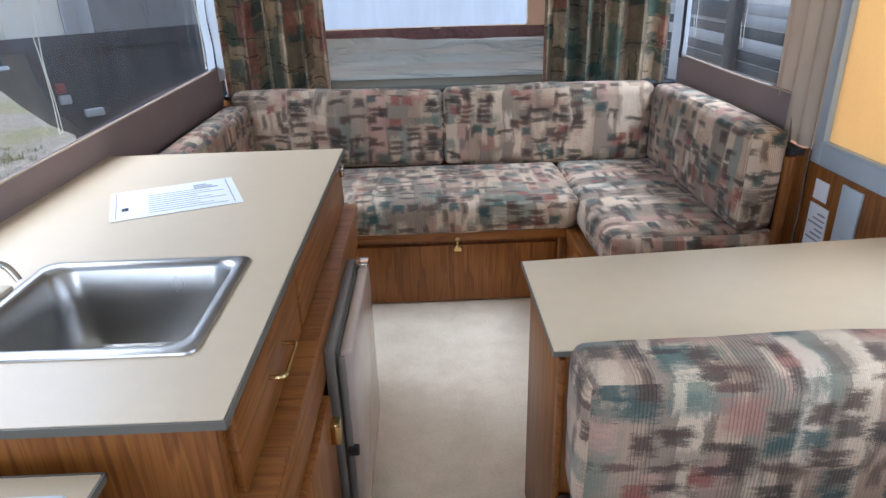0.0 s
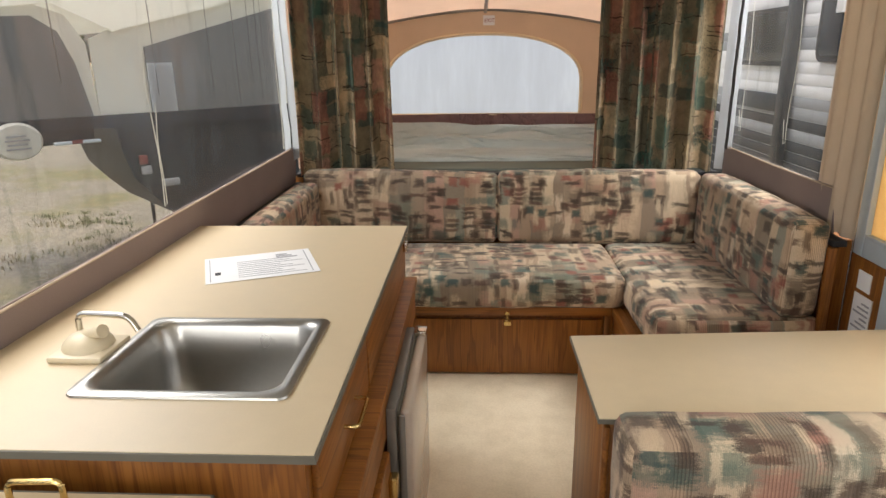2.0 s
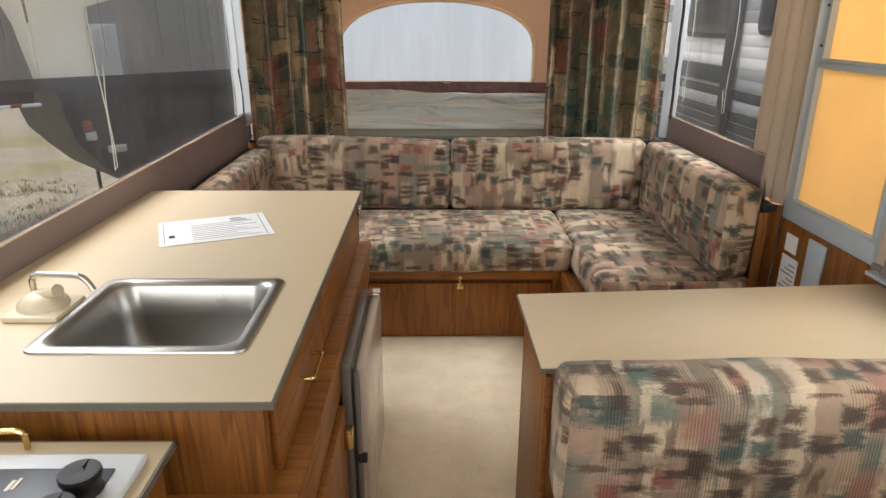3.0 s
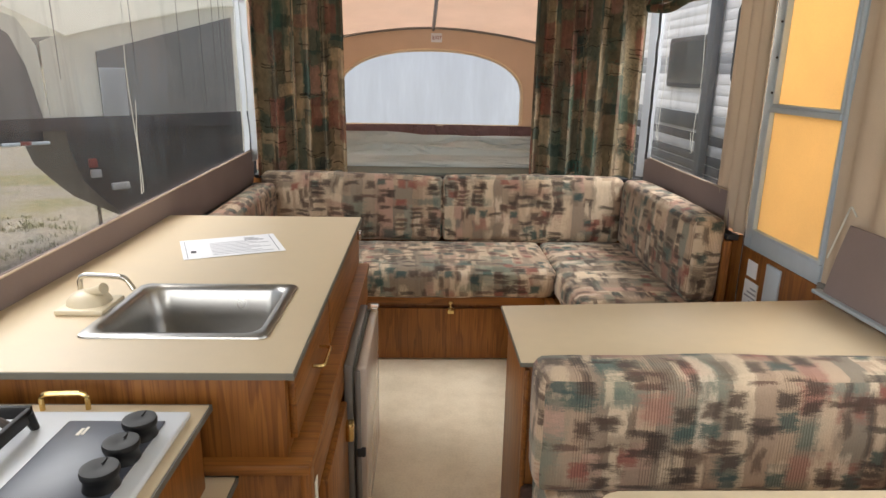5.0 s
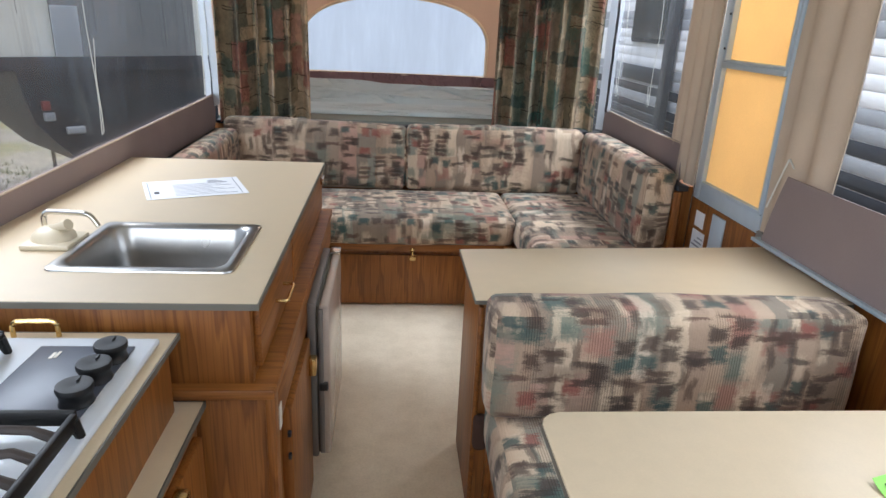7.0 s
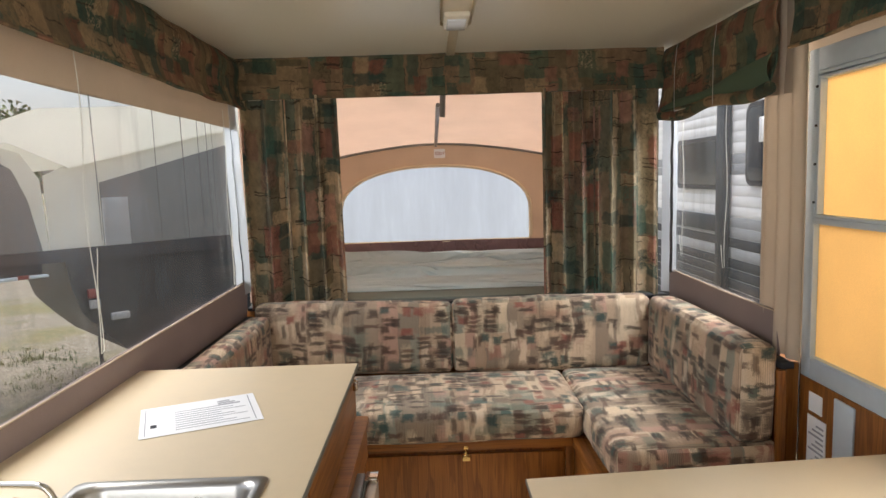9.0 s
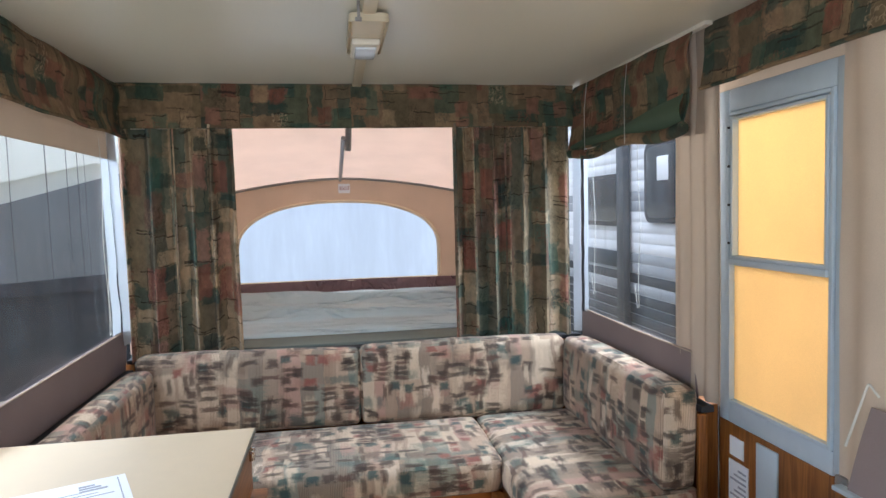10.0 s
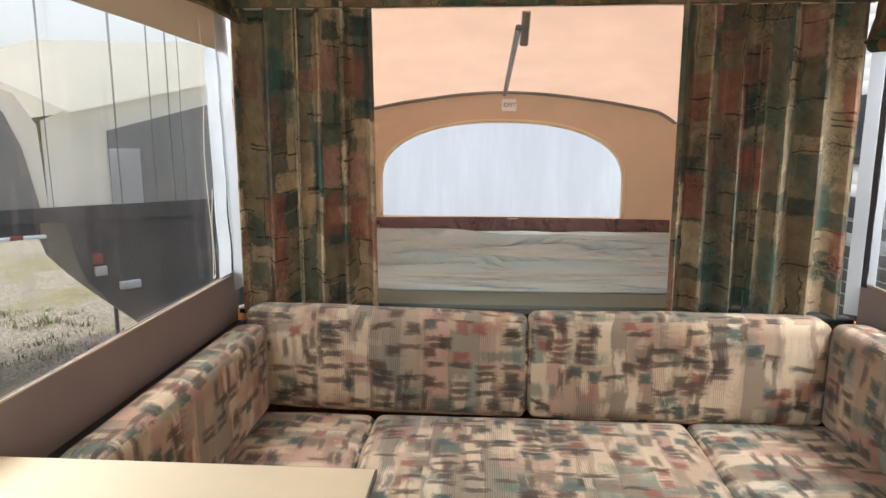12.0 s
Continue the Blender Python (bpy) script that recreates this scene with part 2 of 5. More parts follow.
def vinyl(name, tint=(0.86, 0.88, 0.9), haze=0.1, wrinkle_shade=0.0, cloud=(0.85, 0.88, 0.9)):
    g = Graph(name)
    tr = g.add("BsdfTransparent", Color=(*tint, 1))
    # the wrinkles' shade is put into the tint as thin dark upright streaks
    if wrinkle_shade:
        n = g.noise(g.coords((0.3, 9, 0.4)), 1.0, 3, 0.7)
        g.put(tr.inputs[0], g.ramp(n.outputs[0], [(0.56, tint), (0.62, [t * (1 - wrinkle_shade) for t in tint]), (0.66, tint)]))
    streak = g.noise(g.coords((7, 7, 1.2)), 1.0, 4, 0.6)
    milk = g.ramp(streak.outputs[0], [(0.35, [v * 0.93 for v in cloud]), (0.55, cloud), (0.72, [min(1, v * 1.1) for v in cloud])])
    df = g.add("BsdfTranslucent", Color=milk)
    veil = g.noise(g.coords((11, 11, 0.9)), 1.0, 5, 0.65)
    spread = 3.0 if haze < 0.2 else 0.04
    fac = g.ramp(veil.outputs[0], [(0.40, (haze * (1 - spread * 0.13),) * 3), (0.60, (min(1, haze * (1 + spread * 0.13)),) * 3), (0.74, (min(1, haze * (1 + spread)),) * 3)])
    a = g.add("MixShader", Fac=fac, i1=tr.outputs[0], i2=df.outputs[0])
    wav = g.noise(g.coords((1, 5, 1.5)), 1.2, 2)
    bp = g.add("Bump", Height=wav.outputs[0], Strength=0.25, Distance=0.05)
    gl = g.add("BsdfGlossy", Color=(1, 1, 1, 1), Roughness=0.22, Normal=bp.outputs[0])
    fr = g.add("Fresnel", IOR=1.25, Normal=bp.outputs[0])
    b = g.add("MixShader", Fac=g.math("MULTIPLY", fr.outputs[0], 0.14), i1=a.outputs[0], i2=gl.outputs[0])
    g.links.new(b.outputs[0], g.out.inputs[0])
    return g.mat


CREAM, SAND, TAUPE, RUST, TEAL = (220, 200, 172), (200, 173, 145), (146, 126, 106), (158, 94, 78), (56, 90, 86)
BROWN, INKY, SAGE, DEEP = (80, 62, 52), (54, 44, 39), (116, 124, 108), (40, 72, 72)
M_CUSH = upholstery("upholstery_print", [(206, 186, 160), (174, 150, 128), (188, 164, 140), (186, 152, 134), (152, 134, 116), (208, 188, 162), (146, 134, 118), (182, 158, 134), (146, 146, 132), (168, 148, 128)], [
    (0.12, 0.28, 0.5, [SAND, (150, 132, 114), (178, 144, 126), (140, 128, 112), CREAM, (126, 134, 120)], 0.75),
    (0.15, 0.055, 0.30, [(96, 112, 100), (78, 104, 98), (136, 118, 100), (168, 128, 112), (112, 98, 84)], 0.6),
    (0.085, 0.085, 0.30, [(104, 86, 72), (60, 94, 90), (124, 104, 88), (160, 104, 90), (100, 116, 104), (48, 78, 76), (112, 98, 84), (172, 124, 108)], 0.75),
    (0.045, 0.15, 0.25, [(226, 208, 184), CREAM, (150, 134, 116), (212, 190, 162)], 0.75),
    (0.055, 0.050, 0.27, [(64, 52, 46), BROWN, (80, 66, 58), (56, 84, 80), (146, 86, 74), (70, 58, 50), DEEP], 0.85),
    (0.026, 0.080, 0.16, [BROWN, CREAM, (80, 64, 54)], 0.7),
    (0.085, 0.022, 0.22, [(62, 50, 44), BROWN, (98, 72, 62), (66, 56, 50)], 0.8),
])
M_CURT = patchwork("curtain_print", [(152, 141, 119), (176, 161, 134), (125, 117, 99), (128, 134, 119), (196, 178, 150), (152, 139, 114), (134, 130, 112)], [
    (0.055, 0.17, 0.38, [(68, 101, 95), (110, 130, 117), (202, 183, 152), (108, 97, 81), (174, 152, 128)], 0.66),
    (0.105, 0.042, 0.24, [(59, 92, 88), (180, 134, 119), (143, 132, 110), (51, 79, 77), (213, 191, 158)], 0.66),
    (0.05, 0.10, 0.34, [(209, 163, 147), (176, 114, 101), (235, 216, 185), (79, 117, 106), (145, 114, 99)], 0.66),
    (0.06, 0.004, 0.03, [(48, 40, 34)], 0.8),
], 0.36, 1.6)
M_VAL = patchwork("valance_print", [(122, 104, 78), (104, 92, 70), (140, 118, 90), (92, 96, 76), (130, 106, 82), (112, 96, 74)], [
    (0.045, 0.12, 0.34, [(46, 76, 66), (84, 102, 84), (146, 122, 94), (54, 80, 72)], 0.7),
    (0.12, 0.045, 0.36, [(50, 78, 68), (136, 90, 74), (114, 98, 76), (38, 62, 58), (154, 128, 100)], 0.7),
    (0.05, 0.06, 0.22, [(148, 102, 84), (124, 76, 62), (164, 140, 108), (62, 90, 76)], 0.66),
    (0.06, 0.004, 0.03, [(44, 36, 31)], 0.8),
], 0.12, 1.35)
M_FOLD = canvas("green_shade_cloth", (84, 104, 84), 0.1)
M_WOOD = wood("oak_veneer", "z", 0.9)
M_WOODX = wood("oak_veneer_along", "x", 0.9)
M_WOODY = wood("oak_trim_along", "y", 0.9)
M_LAM = plain("cream_laminate", (212, 194, 164), 0.4, vary=0.035, scale=300, bump=0.03)
M_EDGE = plain("grey_edging", (106, 103, 94), 0.5)
M_CEIL = plain("ceiling_board", (222, 219, 205), 0.34, vary=0.02, scale=160, bump=0.12)
M_BEIGE = canvas("beige_canvas", (214, 199, 181), 0.3)
M_MAUVE = canvas("mauve_canvas", (158, 143, 142), 0.15)
M_ROOF = canvas("bunk_roof_canvas", (236, 219, 206), 0.5, crease=0.05)
M_ENDW = canvas("bunk_end_canvas", (226, 204, 182), 0.5)
M_BROWN = canvas("brown_band_canvas", (130, 102, 103), 0.1, crease=0.8, stretch=(9, 1, 6))
M_SHEET = canvas("grey_cover_cloth", (204, 220, 224), 0.0, crease=1.0, stretch=(1.1, 16, 1))
M_WHITEV = canvas("white_vinyl_cloth", (232, 236, 240), 0.7)
M_PANE = vinyl("clear_vinyl", (0.90, 0.915, 0.92), 0.016, 0.14)
M_FROST = vinyl("frosted_vinyl", (0.7, 0.76, 0.86), 0.96, 0.0, (0.74, 0.81, 0.92))
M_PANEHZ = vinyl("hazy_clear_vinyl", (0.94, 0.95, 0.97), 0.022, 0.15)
M_BURNT = plain("burnt_iron", (54, 44, 38), 0.6, 0.0, 0.35, 40, 0.3)
# darker tint that paints the shade of creases in the window
M_CREASE_SHADE = vinyl("vinyl_crease_shade", (0.42, 0.43, 0.45), 0.02)
M_BIND = canvas("cream_binding", (244, 230, 204), 0.4)
M_LID = vinyl("milky_lid", (0.96, 0.98, 1.0), 0.55, 0.0, (0.9, 0.95, 1.0))
M_STEEL = plain("brushed_steel", (176, 174, 170), 0.3, 1.0, 0.04, 80, 0.05)
M_BRASS = plain("polished_brass", (214, 184, 124), 0.22, 1.0, 0.05, 60, 0.02)
M_CHROME = plain("chrome", (216, 212, 204), 0.12, 1.0, 0.02, 60, 0)
M_ALU = plain("painted_aluminium", (196, 210, 222), 0.42, 0.15, 0.05)
M_YELLOW = canvas("amber_window_film", (252, 222, 170), 0.6, crease=0.03)
M_DARK = plain("dark_rubber", (44, 44, 48), 0.6)
M_BLACK = plain("black_plastic", (12, 12, 13), 0.5)
M_IRON = plain("black_enamel_grate", (12, 11, 11), 0.5, 0.0, 0.2, 50, 0.2)
M_WHITEP = plain("white_plastic", (226, 220, 206), 0.4)
M_ALMOND = plain("almond_plastic", (214, 202, 176), 0.35)
M_STOVE = plain("stove_enamel", (226, 232, 240), 0.22, 0.0, 0.02)
M_PANEL = plain("grey_control_panel", (88, 93, 106), 0.35)
M_PAPER = plain("paper", (236, 238, 242), 0.7, vary=0.02)
M_INK = plain("print_ink", (160, 163, 172), 0.8)
M_INKD = plain("dark_print_ink", (48, 50, 60), 0.8)
M_GREEN = plain("green_tag_card", (150, 220, 90), 0.6)
M_BOARD = plain("bunk_board_vinyl", (112, 120, 112), 0.7)
M_CORD = plain("white_cord", (222, 222, 214), 0.7)
M_FRIDGE = plain("fridge_panel", (200, 186, 174), 0.14, bump=0.02)
M_GREYTRIM = plain("grey_trim", (140, 138, 136), 0.4, 0.4)


def floor_mat():
    g = Graph("cream_sheet_vinyl", 0.38)
    a, b = g.noise(g.coords(), 9, 5, 0.65), g.noise(g.coords(), 120, 2)
    base = g.ramp(a.outputs[0], [(0.3, lin(224, 210, 184)), (0.55, lin(237, 224, 200)), (0.75, lin(242, 231, 208))])
    g.color(g.mix(0.4, base, g.ramp(b.outputs[0], [(0.35, (0.86, 0.85, 0.83)), (0.6, (1.04, 1.04, 1.04))]), "MULTIPLY"))
    g.bump(b.outputs[0], 0.08, 0.0008)
    return g.mat


def gravel_mat():
    g = Graph("gravel_and_grass", 0.95)
    v = g.nodes.new("ShaderNodeTexVoronoi")
    g.put(v.inputs["Vector"], g.coords())
    v.inputs["Scale"].default_value = 55
    s = g.add("SeparateColor", Color=v.outputs["Color"])
    stones = g.ramp(s.outputs[0], [(0.0, lin(74, 70, 62)), (0.5, lin(114, 108, 97)), (1.0, lin(152, 144, 130))])
    big = g.noise(g.coords(), 0.6, 5, 0.65)
    grass = g.ramp(g.noise(g.coords(), 9, 4).outputs[0], [(0.3, lin(78, 86, 50)), (0.7, lin(118, 106, 70))])
    g.color(g.mix(g.ramp(big.outputs[0], [(0.46, (0, 0, 0)), (0.58, (0.8, 0.8, 0.8))]), stones, grass))
    g.bump(v.outputs[0], 0.6, 0.02)
    return g.mat


M_FLOOR, M_GRAVEL = floor_mat(), gravel_mat()


# ---- mesh helpers ----
def mesh_of(name, bm, material, smooth=True):
    me = bpy.data.meshes.new(name)
    bmesh.ops.recalc_face_normals(bm, faces=bm.faces)
    bm.to_mesh(me)
    bm.free()
    me.materials.append(material)
    if smooth:
        me.polygons.foreach_set("use_smooth", [True] * len(me.polygons))
        me.set_sharp_from_angle(angle=radians(40))
    return me


def part(name, bm, material, parent=None, label="", kind=""):
    ob = new(name, mesh_of(name, bm, material))
    if parent is not None:
        ob.parent = parent
        if parent.parent is None:
            ob.matrix_parent_inverse = parent.matrix_basis.inverted()
    return tagged(ob, label, kind=kind)


def thing(name, at, label, category, group="", kind=""):
    e = new(name)
    e.empty_display_size = 0.1
    e.matrix_basis = Matrix.Translation(at)
    return tagged(e, label, category, group, kind)


def solid(name, bm, material, label, category="", group="", kind=""):
    return tagged(part(name, bm, material), label, category, group, kind)


def box(x0, x1, y0, y1, z0, z1, bev=0.003, seg=2, bm=None):
    own = bm is None
    bm = bmesh.new() if own else bm
    vs = [bm.verts.new((x, y, z)) for x in (x0, x1) for y in (y0, y1) for z in (z0, z1)]
    for f in ((0, 1, 3, 2), (4, 6, 7, 5), (0, 4, 5, 1), (2, 3, 7, 6), (0, 2, 6, 4), (1, 5, 7, 3)):
        bm.faces.new([vs[i] for i in f])
    if bev and own:
        bmesh.ops.bevel(bm, geom=bm.edges[:], offset=bev, segments=seg, affect="EDGES", profile=0.5)
    return bm


def boxes(rows, bev=0.0):
    bm = bmesh.new()
    for r in rows:
        box(*r, bm=bm)
    if bev:
        bmesh.ops.bevel(bm, geom=bm.edges[:], offset=bev, segments=2, affect="EDGES", profile=0.5)
    return bm


def tube(points, r, seg=10, bm=None):
    """A round bar swept along points, closed at both ends."""
    bm = bmesh.new() if bm is None else bm
    pts = [Vector(p) for p in points]
    rings = []
    up = Vector((0, 0, 1))
    for i, p in enumerate(pts):
        d = (pts[min(i + 1, len(pts) - 1)] - pts[max(i - 1, 0)]).normalized()
        side = d.cross(up if abs(d.z) < 0.9 else Vector((0, 1, 0))).normalized()
        top = side.cross(d)
        rr = r[i] if isinstance(r, (list, tuple)) else r
        rings.append([bm.verts.new(p + (side * math.cos(a) + top * math.sin(a)) * rr) for a in (2 * math.pi * k / seg for k in range(seg))])
    for a, b in zip(rings, rings[1:]):
        for k in range(seg):
            bm.faces.new((a[k], a[(k + 1) % seg], b[(k + 1) % seg], b[k]))
    bm.faces.new(rings[0][::-1])
    bm.faces.new(rings[-1])
    return bm


def arc(points, rad, n=5):
    """Round the corners of a polyline."""
    pts = [Vector(p) for p in points]
    out = [pts[0]]
    for a, b, c in zip(pts, pts[1:], pts[2:]):
        p, q = b + (a - b).normalized() * rad, b + (c - b).normalized() * rad
        out += [p.lerp(b, t).lerp(b.lerp(q, t), t) for t in (k / n for k in range(n + 1))]
    return out + [pts[-1]]


def lathe(cx, cy, profile, seg=24, bm=None):
    bm = bmesh.new() if bm is None else bm
    rings = [[bm.verts.new((cx + r * math.cos(a), cy + r * math.sin(a), z)) for a in (2 * math.pi * k / seg for k in range(seg))] for r, z in profile]
    for a, b in zip(rings, rings[1:]):
        for k in range(seg):
            bm.faces.new((a[k], a[(k + 1) % seg], b[(k + 1) % seg], b[k]))
    bm.faces.new(rings[0][::-1])
    bm.faces.new(rings[-1])
    return bm


def sheet(fn, nu, nv, th=0.002):
    bm = bmesh.new()
    g = [[bm.verts.new(fn(i / nu, j / nv)) for j in range(nv + 1)] for i in range(nu + 1)]
    for i in range(nu):
        for j in range(nv):
            bm.faces.new((g[i][j], g[i + 1][j], g[i + 1][j + 1], g[i][j + 1]))
    bm.normal_update()
    if th:
        bmesh.ops.solidify(bm, geom=bm.faces[:], thickness=th)
    return bm


def planar(bm, fn):
    """Lay cloth coordinates over a mesh: fn gives two of them, in metres, for a corner and its face's centre."""
    layer = bm.loops.layers.uv.new("UVMap")
    for f in bm.faces:
        c = f.calc_center_median()
        for lp in f.loops:
            lp[layer].uv = fn(lp.vert.co, c)
    return bm


def cloth(fn, nu, nv, th, wide, tall, shift=0.0):
    """A sheet with thickness whose print follows the cloth, folds and all."""
    bm = bmesh.new()
    layer = bm.loops.layers.uv.new("UVMap")
    pts = [[Vector(fn(i / nu, j / nv)) for j in range(nv + 1)] for i in range(nu + 1)]
    sides = []
    for k in (0, 1):
        grid = []
        for i in range(nu + 1):
            row = []
            for j in range(nv + 1):
                du = pts[min(i + 1, nu)][j] - pts[max(i - 1, 0)][j]
                dv = pts[i][min(j + 1, nv)] - pts[i][max(j - 1, 0)]
                row.append(bm.verts.new(pts[i][j] + du.cross(dv).normalized() * th * k))
            grid.append(row)
        sides.append(grid)

    def face(vs, uvs):
        for lp, q in zip(bm.faces.new(vs).loops, uvs):
            lp[layer].uv = (q[0] / nu * wide + shift, q[1] / nv * tall + shift * 0.37)

    for grid in sides:
        for i in range(nu):
            for j in range(nv):
                idx = ((i, j), (i + 1, j), (i + 1, j + 1), (i, j + 1))
                face([grid[a][b] for a, b in idx], idx)
    rim = [(i, 0) for i in range(nu)] + [(nu, j) for j in range(nv)] + [(i, nv) for i in range(nu, 0, -1)] + [(0, j) for j in range(nv, 0, -1)]
    for a, b in zip(rim, rim[1:] + rim[:1]):
        face([sides[0][a[0]][a[1]], sides[0][b[0]][b[1]], sides[1][b[0]][b[1]], sides[1][a[0]][a[1]]], (a, b, b, a))
    return bm


def cushion(x0, x1, y0, y1, z0, z1, r=0.03, bulge=0.012, seed=0, lean=(0, 0)):
    """A stuffed cushion: rounded box with bulged faces and soft dents; lean shears its top in x and y."""
    half = Vector(((x1 - x0) / 2, (y1 - y0) / 2, (z1 - z0) / 2))
    mid = Vector(((x0 + x1) / 2, (y0 + y1) / 2, (z0 + z1) / 2))
    n = [max(6, min(30, int(2 * h / 0.03))) for h in half]
    bm = bmesh.new()
    seen = {}

    def vert(i, j, k):
        if (i, j, k) not in seen:
            # closer spacing at the edges
            u = [0.5 * (s + math.sin(s * math.pi / 2)) for s in (2 * i / n[0] - 1, 2 * j / n[1] - 1, 2 * k / n[2] - 1)]
            p = Vector([a * h for a, h in zip(u, half)])
            core = Vector([max(-h + r, min(h - r, c)) for c, h in zip(p, half)])
            d = p - core
            q = core + d.normalized() * r if d.length > 1e-6 else p
            w = [1 - a * a for a in u]
            for ax in range(3):
                o = [w[b] for b in range(3) if b != ax]
                if abs(u[ax]) > 0.999:
                    q[ax] += math.copysign(bulge * (o[0] * o[1]) ** 0.6, u[ax])
            wp = mid + q
            dent = noise.noise(Vector((wp.x * 6 + seed * 7, wp.y * 6, wp.z * 6))) * 0.006 + noise.noise(Vector((wp.x * 17, wp.y * 17 + seed * 3, wp.z * 17))) * 0.0025
            q += q.normalized() * dent
            t = q.z / half.z * 0.5 + 0.5
            q.x += lean[0] * t
            q.y += lean[1] * t
            seen[(i, j, k)] = bm.verts.new(mid + q)
        return seen[(i, j, k)]

    for ax in range(3):
        b, c = [a for a in range(3) if a != ax]
        for s in (0, n[ax]):
            for i in range(n[b]):
                for j in range(n[c]):
                    quad = []
                    for di, dj in ((0, 0), (1, 0), (1, 1), (0, 1)):
                        idx = [0, 0, 0]
                        idx[ax], idx[b], idx[c] = s, i + di, j + dj
                        quad.append(vert(*idx))
                    bm.faces.new(quad)
    # the print runs along the cushion's length and over its top edge
    along = 0 if half.x > half.y else 1
    over = 1 - along

    def lay(p, c):
        shift = (lean[0] * 0.5, lean[1] * 0.5, 0.0)
        gap = [half[a] - abs(c[a] - mid[a] - shift[a]) for a in range(3)]
        near = gap.index(min(gap))
        s = seed * 0.613
        if near == 2:
            return (p[along] + s, z1 + p[over] - mid[over] + half[over] + s)
        if near == over:
            return (p[along] + s, p.z + s)
        return (p[over] + s * 1.7, p.z + s)

    return planar(bm, lay)


def pull(a, b, out, r=0.004):
    """A bow handle from a to b, standing out by the vector out."""
    a, b, out = Vector(a), Vector(b), Vector(out)
    return tube(arc([a, a + out, b + out, b], 0.012), r, 8)


def letters(name, text, size, m, material, parent):
    cu = bpy.data.curves.new(name, "FONT")
    cu.body, cu.size, cu.extrude = text, size, 0.0004
    tmp = bpy.data.objects.new(name, cu)
    scene.collection.objects.link(tmp)
    me = bpy.data.meshes.new_from_object(tmp.evaluated_get(bpy.context.evaluated_depsgraph_get()))
    bpy.data.objects.remove(tmp)
    me.transform(m)
    me.materials.clear()
    me.materials.append(material)
    ob = new(name, me)
    ob.parent = parent
    if parent.parent is None:
        ob.matrix_parent_inverse = parent.matrix_basis.inverted()
    return ob


# ---- the camper's shell ----
XL, XR, YF, YB, ZC = -0.88, 1.26, 3.06, -2.2, 1.98
HX0, HX1, HY0, HY1 = -0.43, -0.13, 1.49, 1.785
solid("floor", box(XL - 0.04, XR + 0.04, YB - 0.04, YF + 0.04, -0.05, 0, 0), M_FLOOR, "cream marbled sheet vinyl floor, slightly worn", "floor", kind="structure")
solid("ceiling", boxes([(XL - 0.1, HX0, YB - 0.1, YF + 0.08, ZC, ZC + 0.05), (HX1, XR + 0.1, YB - 0.1, YF + 0.08, ZC, ZC + 0.05), (HX0, HX1, YB - 0.1, HY0, ZC, ZC + 0.05), (HX0, HX1, HY1, YF + 0.08, ZC, ZC + 0.05)]), M_CEIL, "smooth off-white ceiling board of the lifted roof", "ceiling", kind="structure")
solid("wall_left", box(XL - 0.04, XL, YB, YF, 0, 0.735, 0), M_WOOD, "wood-panelled lower side wall behind the galley", "wall", kind="structure")
solid("wall_right", boxes([(XR, XR + 0.04, 2.012, YF, 0, 0.735), (XR, XR + 0.04, YB, 1.45, 0, 0.7)]), M_WOOD, "wood-panelled lower side wall beside the door", "wall", kind="structure")
solid("wall_front", box(XL - 0.04, XR + 0.04, YF, YF + 0.03, 0, 0.765, 0), M_WOOD, "low front wall behind the couch", "wall", kind="structure")
solid("wall_back", box(XL - 0.04, XR + 0.04, YB - 0.04, YB, 0, 0.765, 0), M_WOOD, "low rear wall of the camper", "wall", kind="structure")


# ---- canvas walls, windows, door ----
def bent(u, v, a, b, c, d):
    """A point of the patch with the corners a, b (bottom) and d, c (top)."""
    a, b, c, d = [Vector(p) for p in (a, b, c, d)]
    return a.lerp(b, u).lerp(d.lerp(c, u), v)


def strip(a, b, c, d, axis, amp=0.004, freq=3.0, nu=60, nv=8, th=0.003, seed=0):
    def fn(u, v):
        p = bent(u, v, a, b, c, d)
        p[axis] += amp * noise.noise(Vector((p.x * freq, p.y * freq, p.z * freq * 1.4 + seed * 5)))
        return p
    return sheet(fn, nu, nv, th)


cl = thing("canvas_wall_left", (XL, 0.4, 0.735), "beige and mauve tent canvas wall with a long clear vinyl window", "canvas wall", kind="structure")
part("lower_band", strip((-0.868, YB, 0.74), (-0.868, 3.04, 0.74), (-0.855, 3.04, 0.925), (-0.862, YB, 0.86), 0, 0.01, 2.5), M_MAUVE, cl, "mauve canvas band below the window")
part("upper_band", strip((-0.874, YB, 1.645), (-0.874, 3.04, 1.655), (-0.885, 3.04, 1.99), (-0.885, YB, 1.99), 0, 0.012, 3), M_BEIGE, cl, "beige canvas band above the window")
part("end_strip", strip((-0.862, 2.90, 0.91), (-0.862, 2.992, 0.92), (-0.874, 2.986, 1.66), (-0.874, 2.90, 1.66), 0, 0.004, 6, 4, 30), M_WHITEV, cl, "white hem of the vinyl window")
lp = part("clear_pane", strip((-0.866, YB + 0.1, 0.85), (-0.866, 2.93, 0.915), (-0.876, 2.93, 1.66), (-0.876, YB + 0.1, 1.65), 0, 0.012, 2.2, 80, 12, 0), M_PANE, cl, "clear vinyl window, faintly wrinkled")
lp.visible_shadow = False
part("hem_cord", tube([(-0.852, y, 0.862 + 0.06 * (y + 2.2) / 5.2 - 0.002) for y in (YB, -1, 0, 1, 2, 2.95)], 0.003, 6), M_BEIGE, cl)
